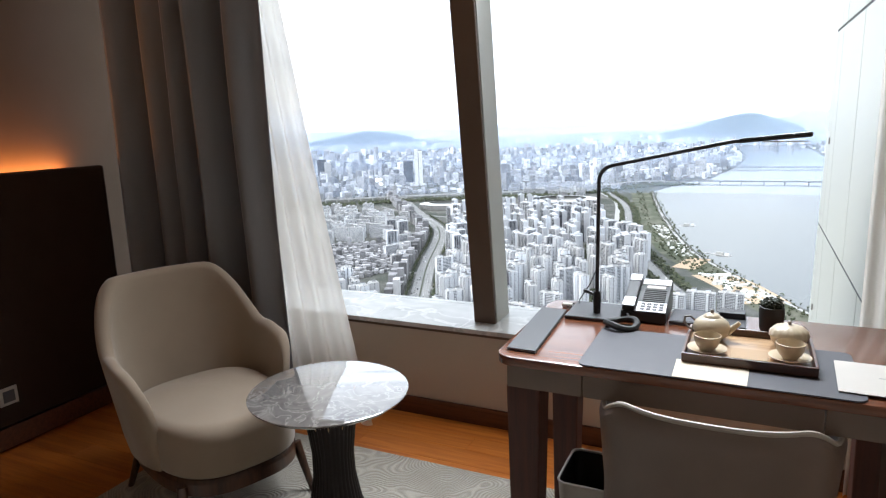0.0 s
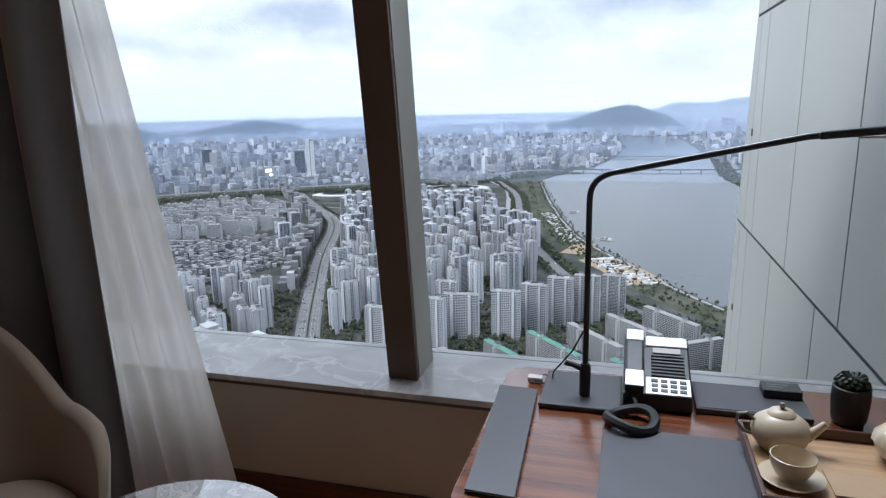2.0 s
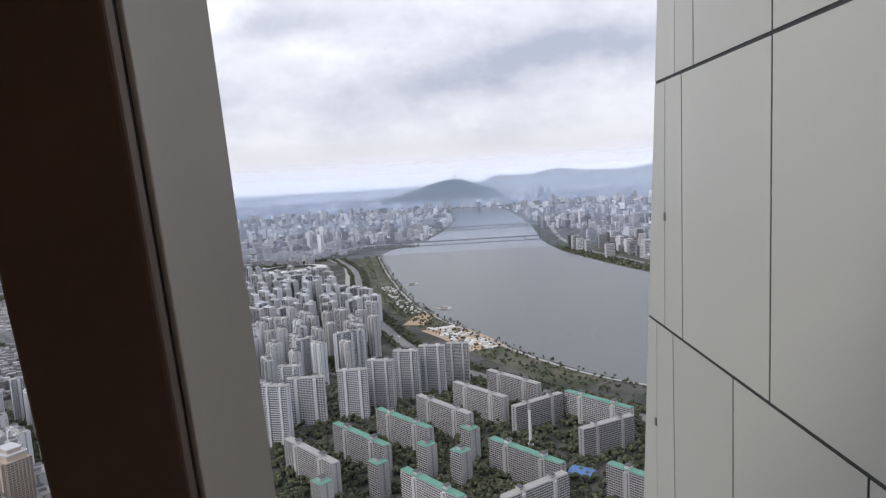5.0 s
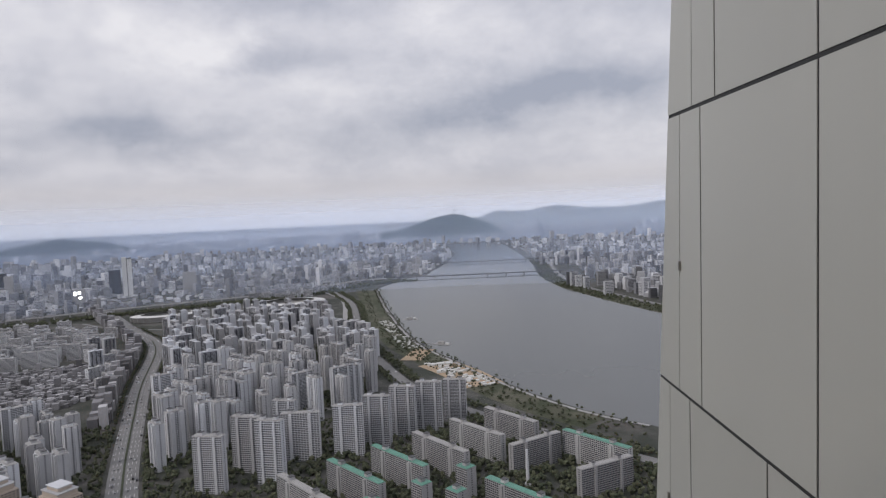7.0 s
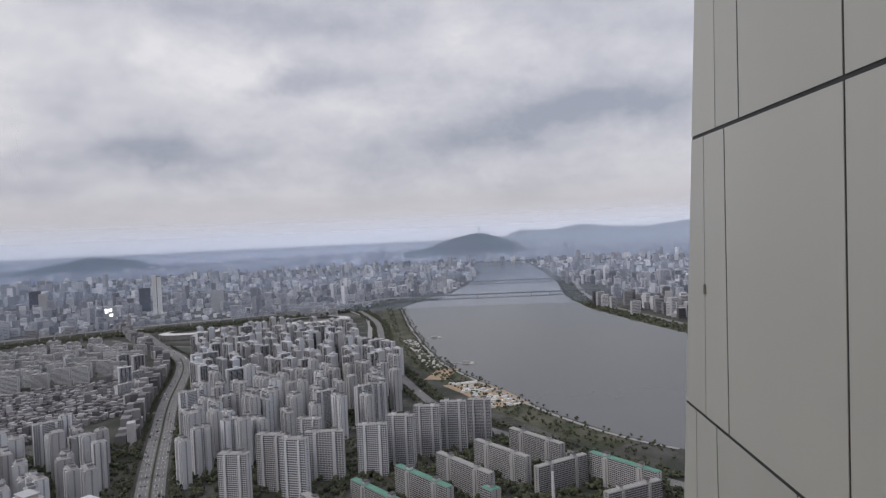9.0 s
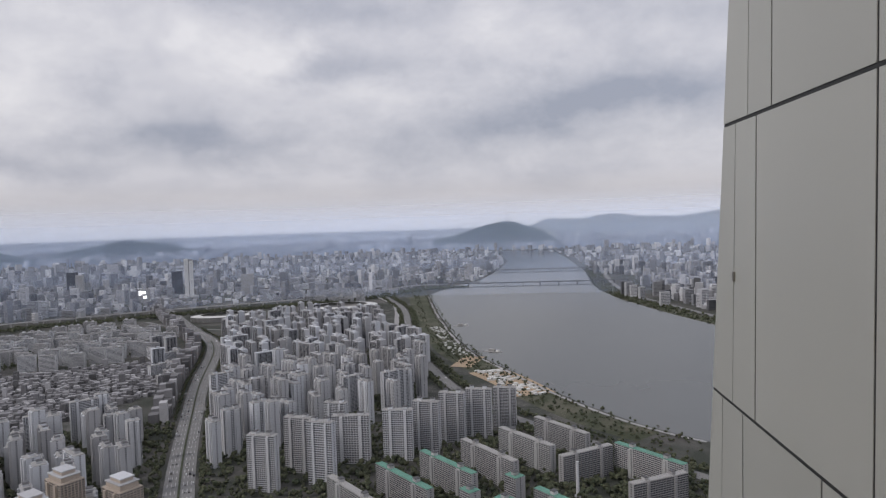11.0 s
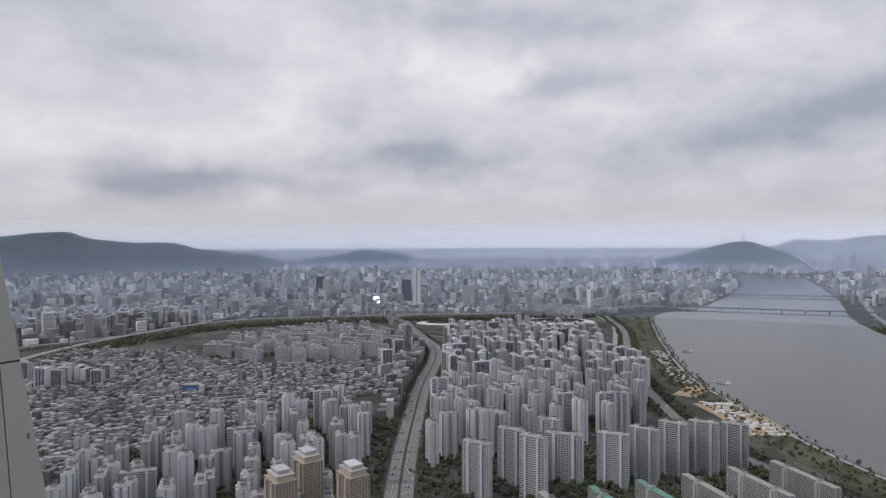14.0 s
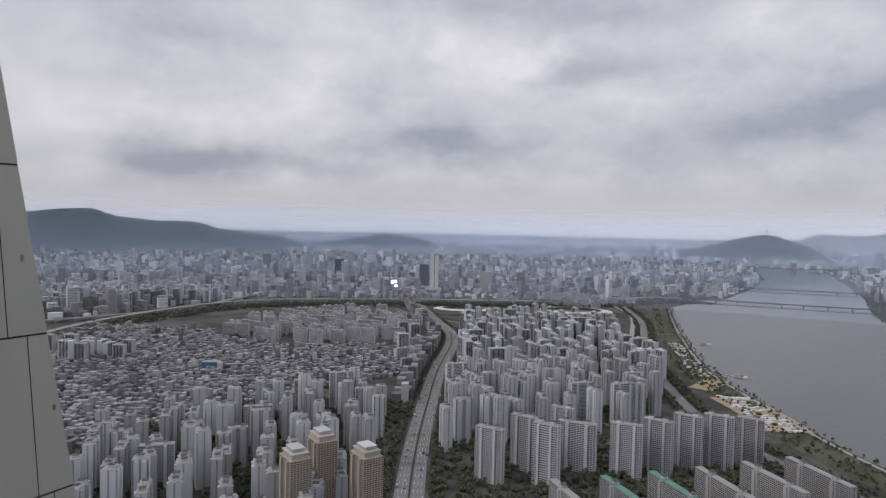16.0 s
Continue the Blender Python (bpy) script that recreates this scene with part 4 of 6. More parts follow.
def potted_succulent():
    p = thing("potted_succulent", "dark green succulent in a round black pot on the desk", "potted plant", (0.702, 0.47, ON))
    part("pot", lathe([(0, 0), (0.027, 0), (0.032, 0.01), (0.035, 0.055), (0.034, 0.076), (0.031, 0.078), (0.029, 0.07), (0, 0.07)], 32), M["pot"], p, smooth=True)
    part("soil", lathe([(0, 0.0702), (0.0285, 0.0702), (0.02, 0.074), (0, 0.076)], 20), M["soil"], p)
    rnd = random.Random(5)
    for k in range(42):
        a, lift = k * 2.4, 0.25 + 0.75 * (1 - k / 42)
        r = 0.006 + 0.022 * (k / 42) ** 0.6
        base = Vector((math.cos(a) * r * 0.6, math.sin(a) * r * 0.6, 0.071))
        tip = base + Vector((math.cos(a) * (0.012 + 0.006 * rnd.random()), math.sin(a) * 0.014, 0.006 + 0.026 * lift))
        mid = (base + tip) / 2 + Vector((0, 0, 0.004))
        part("leaf", tube([base, mid, tip], [0.0045, 0.0068, 0.0035], 7), M["leaf"], p)


potted_succulent()


def waste_bin():
    b = thing("waste_bin", "dark waste bin with a pale rim under the desk", "waste bin", (0.21, 0.3, 0.0))
    part("wall", grid_surface(lambda u, v: (*[c * (0.82 + 0.18 * v) for c in rounded_at(u, 0.085, 0.115, 0.03)], 0.012 + 0.27 * v), 48, 4, closed_u=True), M["bin"], b, smooth=True)
    part("liner", grid_surface(lambda u, v: (*[c * (0.8 + 0.16 * v) for c in rounded_at(u, 0.085, 0.115, 0.03)], 0.02 + 0.258 * v), 48, 4, closed_u=True), M["plastic"], b, "black liner", smooth=True)
    part("bottom", prism(rounded(-0.068, 0.068, -0.092, 0.092, 0.025), 0.0, 0.018), M["plastic"], b)
    part("rim", tube([(*rounded_at(k / 48, 0.0845, 0.1145, 0.03), 0.282) for k in range(48)], 0.004, 6, closed=True), M["bin"], b, "pale rim", smooth=True)


def rounded_at(u, hx, hy, r):
    pts = rounded(-hx, hx, -hy, hy, r, 11)
    return pts[int(u * 48) % 48]


waste_bin()


# ---- outside: the two flank walls of the recess, clad in panels ----
def edge_y(z):
    return 5.27 + 0.171 * (2.06 - z)


def inner_y(z):
    return glass_y(z) + 0.03


ROWS = [-4.87, -3.14, -1.42, 0.31, 2.06, 3.8, 5.55, 7.3]
# joints by row, as (y at the row's top, y at its foot)
JOINTS = {3: [(5.05, 5.17), (4.72, 4.79), (3.53, 3.57), (2.39, 2.41)], 2: [(5.36, 5.48), (4.99, 5.03), (3.99, 4.03), (2.81, 2.84)],
          4: [(4.75, 4.85), (4.45, 4.51), (3.50, 3.53), (2.37, 2.39)]}


def joint_z(z, y):
    """The joints above eye level fall a little towards the glass."""
    return z - 0.013 * (5.3 - y) if z > 1.5 else z


def flank(name, x, out, shift, label):
    """A clad wall at x that faces away from out; shift moves its far edge along y."""
    bm = bmesh.new()
    a = []
    for z in (ROWS[0], ROWS[-1]):
        a.append([bm.verts.new(p) for p in ((x + out * 0.004, inner_y(z), z), (x + out * 0.004, edge_y(z) + shift - 0.004, z), (x + out * 0.9, edge_y(z) + shift - 0.25, z), (x + out * 0.9, inner_y(z), z))])
    bm.faces.new(a[0])
    bm.faces.new(a[1])
    for k in range(4):
        bm.faces.new((a[0][k], a[0][(k + 1) % 4], a[1][(k + 1) % 4], a[1][k]))
    wall = setting(name, bm, M["clad_joint"], label, "cladding")
    for row, (z0, z1) in enumerate(zip(ROWS, ROWS[1:])):
        like = row if row in JOINTS else (2 if row % 2 == 0 else 3)
        move = edge_y(z1) - edge_y(ROWS[like + 1])
        cuts = [(t + move, f + move) for t, f in JOINTS[like]]
        lines = [(edge_y(z1) + shift, edge_y(z0) + shift)] + [(t + shift, f + shift) for t, f in cuts] + [(inner_y(z1), inner_y(z0))]
        for n, ((t0, f0), (t1, f1)) in enumerate(zip(lines, lines[1:])):
            # hairline joints near the far edge, wide ones between the large panels
            g0 = 0.0 if n == 0 else (0.006 if n < 2 else 0.009)
            g1 = 0.006 if n < 1 else 0.009
            h = 0.011
            quad = [(t0 - g0, joint_z(z1, t0) - h), (t1 + g1, joint_z(z1, t1) - h), (f1 + g1, joint_z(z0, f1) + h), (f0 - g0, joint_z(z0, f0) + h)]
            pm = bmesh.new()
            front = [pm.verts.new((x, y, z)) for y, z in quad]
            rear = [pm.verts.new((x + out * 0.0035, y, z)) for y, z in quad]
            pm.faces.new(front)
            pm.faces.new(rear[::-1])
            for k in range(4):
                pm.faces.new((front[k], rear[k], rear[(k + 1) % 4], front[(k + 1) % 4]))
            part("panel", pm, M["clad"], wall)
    return wall


RIGHT_FLANK = flank("flank_wall_right", 1.23, 1, 0.0, "pale grey-beige clad tower wall with dark joints")
LEFT_FLANK = flank("flank_wall_left", -7.06, -1, -0.21, "pale grey-beige clad tower wall with dark joints")
# small drain clips on the hairline joints
for wall, x, out in ((RIGHT_FLANK, 1.23, -1), (LEFT_FLANK, -7.06, 1)):
    for y, z in ((5.1, 1.12), (5.43, -0.5)):
        part("clip", box(min(x, x + out * 0.012), max(x, x + out * 0.012), y - 0.012, y + 0.012, z - 0.03, z + 0.03, 0.002), M["knob"], wall)


# ---- the city: laid out flat, then drawn in beyond NEAR so that it ends inside the view's reach ----
NEAR, REACH = 2500.0, 4800.0
city = random.Random(11)


def shrink(r):
    """How much a place at the distance r is drawn in towards the eye."""
    if r <= NEAR:
        return 1.0
    return (NEAR + (REACH - NEAR) * (1 - math.exp(-(r - NEAR) / (REACH - NEAR)))) / r


def lay(x, y, z=0.0):
    """A place in the city (z over the ground) in the scene, and its scale."""
    p = Vector((x, y, GROUND + z))
    d = p - EYE
    k = shrink(math.hypot(d.x, d.y))
    return EYE + d * k, k


def inside(x, y, poly):
    hit = False
    for (ax, ay), (bx, by) in zip(poly, poly[1:] + poly[:1]):
        if (ay > y) != (by > y) and x < ax + (y - ay) * (bx - ax) / (by - ay):
            hit = not hit
    return hit


def at_y(line, y):
    """x of a line of points that runs along y."""
    pts = sorted(line, key=lambda p: p[1])
    return float(np.interp(y, [p[1] for p in pts], [p[0] for p in pts]))


BANK = [(330, 1060), (316, 1084), (277, 1115), (214, 1182), (136, 1298), (48, 1464), (-53, 1680), (-121, 1834), (-199, 2118), (-300, 2582), (-428, 3272), (-339, 3680), (-208, 3965), (-101, 4795), (-42, 5719), (-144, 7224), (-380, 7600)]
FAR_BANK = [(1500, 1060), (670, 2226), (602, 2442), (545, 2663), (465, 3019), (429, 3553), (489, 4502), (493, 5616), (466, 6982), (250, 7700)]
ROAD = [(-230, 330), (-368, 635), (-430, 760), (-495, 890), (-562, 1032), (-648, 1225), (-762, 1488), (-905, 1860), (-1010, 2060), (-1185, 2284), (-1480, 2690), (-1700, 2990)]
RIVERSIDE = [(300, 900), (120, 1080), (-80, 1318), (-221, 1656), (-324, 1993), (-385, 2325), (-484, 2791), (-672, 3298)]
RAMP = [(-281, 1710), (-342, 1908), (-428, 2333), (-541, 2897), (-729, 3315)]
VIADUCT = [(-1900, 1050), (-2025, 1238), (-2127, 1493), (-2181, 1778), (-2195, 2080), (-2100, 2340), (-1850, 2560), (-1530, 2790), (-1250, 2950), (-973, 3120), (-760, 3330), (-577, 3640), (-373, 3690)]
STREET_B = [(-690, 1290), (-420, 1215), (-150, 1290)]

C = dict(
    ground=mat("city_ground", (0.045, 0.052, 0.04), 0.95, vary=0.4, scale=0.012, fine=0.11, bump=0.0, tint=(0.095, 0.092, 0.085)),
    hill=mat("wooded_hill", (0.045, 0.06, 0.045), 0.95, vary=0.35, scale=0.004, fine=0.03, bump=0.0),
    asphalt=mat("city_asphalt", (0.22, 0.218, 0.215), 0.85, vary=0.12, scale=0.02, fine=0.3, bump=0.0),
    concrete=mat("viaduct_concrete", (0.36, 0.355, 0.35), 0.8, vary=0.1, scale=0.05, fine=0.4, bump=0.0),
    bridge=mat("grey_bridge_concrete", (0.085, 0.085, 0.088), 0.8, vary=0.1, scale=0.05, fine=0.4, bump=0.0),
    paint=mat("road_paint", (0.6, 0.6, 0.58), 0.7),
    grass=mat("park_grass", (0.055, 0.066, 0.035), 0.95, vary=0.35, scale=0.02, fine=0.2, bump=0.0, tint=(0.10, 0.098, 0.07)),
    sand=mat("sandy_field", (0.42, 0.32, 0.22), 0.95, vary=0.12, scale=0.03, fine=0.3, bump=0.0),
    water=mat("river_water", (0.092, 0.1, 0.098), 0.17, vary=0.1, scale=0.003, fine=0.012, bump=0.0, stretch=(1, 0.4, 1), spec=0.5),
    # both pale renders carry a slight haze blue in their base colour
    white=mat("pale_hazed_apartment_render", (0.655, 0.67, 0.70), 0.8, vary=0.06, scale=0.1, fine=0.5, bump=0.0, per_object=0.16, tint=(0.42, 0.415, 0.42)),
    far_white=mat("pale_hazed_far_render", (0.60, 0.62, 0.655), 0.8, vary=0.06, scale=0.1, fine=0.5, bump=0.0, island=0.18, tint=(0.42, 0.415, 0.42)),
    tan=mat("tan_tower_stone", (0.47, 0.40, 0.335), 0.75, vary=0.08, scale=0.1, fine=0.5, bump=0.0),
    glass=mat("dark_window_glass", (0.05, 0.055, 0.065), 0.25, vary=0.3, scale=0.25, fine=1.1, bump=0.0),
    green=mat("green_roof_paint", (0.13, 0.30, 0.235), 0.8, vary=0.2, scale=0.1, fine=0.4, bump=0.0),
    cap=mat("dark_roof_cap", (0.10, 0.10, 0.105), 0.85, vary=0.1, scale=0.1, fine=0.4, bump=0.0),
    slab=mat("grey_white_slab_render", (0.51, 0.51, 0.505), 0.8, vary=0.1, scale=0.1, fine=0.5, bump=0.0, per_object=0.12, tint=(0.34, 0.335, 0.335)),
    roof=mat("grey_roof_screed", (0.36, 0.355, 0.345), 0.85, vary=0.12, scale=0.1, fine=0.5, bump=0.0),
    # houses and far blocks: a little haze blue is put into the colour
    low=mat("low_house_hazed_render", (0.36, 0.355, 0.365), 0.85, vary=0.1, scale=0.1, fine=0.6, bump=0.0, island=0.55, tint=(0.15, 0.148, 0.155)),
    far=mat("far_building_hazed_render", (0.58, 0.585, 0.60), 0.8, vary=0.1, scale=0.08, fine=0.4, bump=0.0, island=0.5, tint=(0.16, 0.165, 0.18)),
    tree=mat("city_tree_leaves", (0.045, 0.058, 0.033), 0.9, vary=0.3, scale=0.2, fine=1.5, bump=0.0, island=0.45, tint=(0.085, 0.09, 0.052)),
    blue=mat("blue_roof_sheet", (0.09, 0.2, 0.42), 0.5, vary=0.1, scale=0.2),
    car=mat("parked_and_driven_cars", (0.5, 0.5, 0.5), 0.4, island=0.7, tint=(0.05, 0.05, 0.06)),
    tent=mat("white_tent_roof", (0.66, 0.66, 0.64), 0.7, vary=0.08, scale=0.3),
    screen=lit_screen(),
)


# wind ripples: the facets that show lean towards the near bank
ripple = C["water"].node_tree.nodes.new("ShaderNodeCombineXYZ")
ripple.inputs["Y"].default_value, ripple.inputs["Z"].default_value = -0.13, 0.99
C["water"].node_tree.nodes["Principled BSDF"].inputs["IOR"].default_value = 2.0
link(C["water"].node_tree, ripple.outputs[0], C["water"].node_tree.nodes["Principled BSDF"].inputs["Normal"])


def loose(name, verts, faces, material, label, category, kind="stuff"):
    me = bpy.data.meshes.new(name)
    me.from_pydata(verts, [], faces)
    me.materials.append(material)
    me.update()
    return tagged(new(name, me), label, category, kind=kind)


def ground_sheet():
    """One sheet from under the tower to the horizon."""
    rings = [0, 120, 300, 600, 900, 1300, 1800, 2400] + [2450 * 1.022 ** k for k in range(122)]
    verts, faces = [tuple(lay(EYE.x, EYE.y)[0])], []
    n = 240
    for r in rings[1:]:
        for k in range(n):
            a = 2 * math.pi * k / n
            verts.append(tuple(lay(EYE.x + r * math.sin(a), EYE.y + r * math.cos(a))[0]))
    for k in range(n):
        faces.append((0, 1 + (k + 1) % n, 1 + k))
    for i in range(len(rings) - 2):
        for k in range(n):
            a, b = 1 + i * n, 1 + (i + 1) * n
            faces.append((a + k, a + (k + 1) % n, b + (k + 1) % n, b + k))
    loose("ground", verts, faces, C["ground"], "grey-green city ground reaching to the hazy horizon", "ground", "structure")


ground_sheet()


def strip(line, half, z, step=40.0):
    """Left and right points along a smooth line."""
    pts = [Vector((*p, 0)) for p in line]
    dense = []
    for i in range(len(pts) - 1):
        p0, p1, p2, p3 = pts[max(i - 1, 0)], pts[i], pts[i + 1], pts[min(i + 2, len(pts) - 1)]
        n = max(1, int((p2 - p1).length / step))
        for k in range(n):
            s = k / n
            dense.append(0.5 * ((2 * p1) + (p2 - p0) * s + (2 * p0 - 5 * p1 + 4 * p2 - p3) * s * s + (3 * p1 - p0 - 3 * p2 + p3) * s ** 3))
    dense.append(pts[-1])
    out = []
    for i, p in enumerate(dense):
        d = (dense[min(i + 1, len(dense) - 1)] - dense[max(i - 1, 0)]).normalized()
        side = Vector((d.y, -d.x, 0))
        out.append((p - side * half, p, p + side * half, d))
    return out


def ribbon(name, line, half, z, material, label, category, thick=0.0, kind="structure"):
    rows = strip(line, half, z)
    verts, faces = [], []
    for l, p, r, d in rows:
        for q, zz in ((l, z), (r, z), (r, z - thick), (l, z - thick)):
            verts.append(tuple(lay(q.x, q.y, zz)[0]))
    for i in range(len(rows) - 1):
        a, b = 4 * i, 4 * i + 4
        faces.append((a, a + 1, b + 1, b))
        if thick:
            faces += [(a + 1, a + 2, b + 2, b + 1), (a + 3, a, b, b + 3), (a + 2, a + 3, b + 3, b + 2)]
    return loose(name, verts, faces, material, label, category, kind)


# the river between its two banks
def river():
    ys = [1060 + 30 * k for k in range(220)]
    verts, faces = [], []
    for y in ys:
        a, b = at_y(BANK, y), at_y(FAR_BANK, y)
        for k in range(9):
            verts.append(tuple(lay(a + (b - a) * k / 8, y, 0.5 + max(0, y - 2000) * 0.002)[0]))
    for i in range(len(ys) - 1):
        for k in range(8):
            a = i * 9 + k
            faces.append((a, a + 1, a + 10, a + 9))
    loose("water", verts, faces, C["water"], "wide calm grey river under the overcast sky", "river", "structure")


river()
ribbon("riverside_park", [(x - 45 - 0.006 * y, y) for x, y in BANK[2:11]], 42, 0.3, C["grass"], "strip of riverside park lawns", "park")
ribbon("far_riverside_park", [(x + 40, y) for x, y in FAR_BANK[1:6]], 45, 0.3, C["grass"], "strip of park on the far bank", "park")
ribbon("far_riverside_road", [(x + 120, y) for x, y in FAR_BANK[1:7]], 14, 0.8, C["asphalt"], "riverside motorway on the far bank", "road")
ribbon("promenade", [(x - 9, y) for x, y in BANK[1:11]], 4, 0.9, C["concrete"], "pale riverside promenade", "path")
road = ribbon("road", ROAD, 21.5, 0.6, C["asphalt"], "wide city avenue with several lanes", "road")
ribbon("median_planting", ROAD[:9], 1.6, 1.6, C["tree"], "dark planted strip down the middle of the avenue", "planting")
ribbon("riverside_road", RIVERSIDE, 12, 0.8, C["asphalt"], "riverside motorway", "road")
ribbon("riverside_ramp", RAMP, 9, 1.0, C["concrete"], "motorway ramp beside the park", "road")
ribbon("street", STREET_B, 9, 0.5, C["asphalt"], "cross street between apartment blocks", "road")
ribbon("street", [(-1500, 1180), (-1100, 1330), (-720, 1400)], 8, 0.5, C["asphalt"], "cross street between houses", "road")
ribbon("street", [(-1500, 2500), (-1250, 2330), (-900, 2250)], 8, 0.5, C["asphalt"], "cross street between houses", "road")


def lane_marks():
    verts, faces = [], []
    for off in (-16.5, -11, -5.5, 5.5, 11, 16.5):
        rows = strip(ROAD, 0.1, 0.0, 14.0)
        for i, (l, p, r, d) in enumerate(rows[:150]):
            if i % 2 :
                continue
            side = Vector((d.y, -d.x, 0))
            c = p + side * off
            n = len(verts)
            for u, v in ((-6, -0.35), (6, -0.35), (6, 0.35), (-6, 0.35)):
                q = c + d * u + side * v
                verts.append(tuple(lay(q.x, q.y, 0.75)[0]))
            faces.append((n, n + 1, n + 2, n + 3))
    loose("lane_marks", verts, faces, C["paint"], "white lane marks on the avenue", "road marking")


lane_marks()


def boxes(name, rows, material, label, category):
    """Many small blocks in one mesh: x, y, width, depth, height, turn, foot."""
    verts, faces = [], []
    for x, y, w, d, h, a, z in rows:
        o, k = lay(x, y, z)
        c, s = math.cos(a) * k, math.sin(a) * k
        n = len(verts)
        for zz in (0, h * k):
            for u, v in ((-w / 2, -d / 2), (w / 2, -d / 2), (w / 2, d / 2), (-w / 2, d / 2)):
                verts.append((o.x + u * c - v * s, o.y + u * s + v * c, o.z + zz))
        faces += [(n + 4, n + 5, n + 6, n + 7)] + [(n + i, n + (i + 1) % 4, n + 4 + (i + 1) % 4, n + 4 + i) for i in range(4)]
    return loose(name, verts, faces, material, label, category)


def cars():
    rows = []
    for line, offs, step in ((ROAD, (-19, -13.7, -8.2, 8.2, 13.7, 19), 30), (RIVERSIDE, (-7, 7), 45), (VIADUCT, (-6, 6), 60)):
        for l, p, r, d in strip(line, 1, 0, step):
            for off in offs:
                if city.random() < 0.5:
                    side = Vector((d.y, -d.x, 0))
                    q = p + side * off + d * city.uniform(-12, 12)
                    big = city.random() < 0.15
                    rows.append((q.x, q.y, 10 if big else 4.6, 2.5 if big else 1.9, 3.2 if big else 1.5, math.atan2(d.y, d.x), 15.6 if line is VIADUCT else 0.9))
    boxes("cars", rows, C["car"], "small cars and buses on the avenue and motorways", "cars")


cars()


# ---- viaduct and bridges, each with deck, parapets and piers ----
def crossing(name, line, half, z, label, gap, look_of="concrete"):
    deck = ribbon(name, line, half, z, C[look_of], label, "bridge", 2.2, "")
    pier_mesh = None
    rows = strip(line, half, z, gap)
    for l, p, r, d in rows:
        o, k = lay(p.x, p.y, 0)
        if pier_mesh is None:
            pier_mesh = done("pier", box(-2.2, 2.2, -half * 0.75, half * 0.75, -1, z - 2.2, bm=box(-2.8, 2.8, -half * 0.9, half * 0.9, z - 4.2, z - 2.3)), C[look_of])
        pier = new("pier", pier_mesh)
        pier.parent = deck
        pier.matrix_basis = Matrix.LocRotScale(o, Euler((0, 0, math.atan2(d.y, d.x))), (k, k, k))
    for s, side in (("near", -1), ("far", 1)):
        rail = ribbon("parapet", [(p.x + (r - p).x * side, p.y + (r - p).y * side) for l, p, r, d in strip(line, half, z, 60)], 0.6, z + 1.4, C[look_of], "", "", 1.6, "")
        rail.parent = deck


crossing("viaduct", VIADUCT, 13, 15, "long grey elevated motorway on concrete piers", 55)
crossing("river_bridge", [(-420, 3684), (-150, 3672), (150, 3680), (359, 3692), (640, 3715)], 13, 19, "long grey concrete river bridge on piers", 86, "bridge")
crossing("river_bridge", [(-260, 4600), (-150, 4608), (150, 4630), (468, 4654), (700, 4675)], 11, 20, "long grey concrete river bridge on piers", 80, "bridge")
crossing("river_bridge", [(-420, 7120), (50, 7245), (461, 7350), (700, 7410)], 14, 26, "far grey concrete river bridge on piers", 110, "bridge")
crossing("stream_bridge", [(-2320, 1300), (-2190, 1900), (-2330, 2500), (-2600, 3300)], 10, 12, "grey elevated road beside a stream", 60)


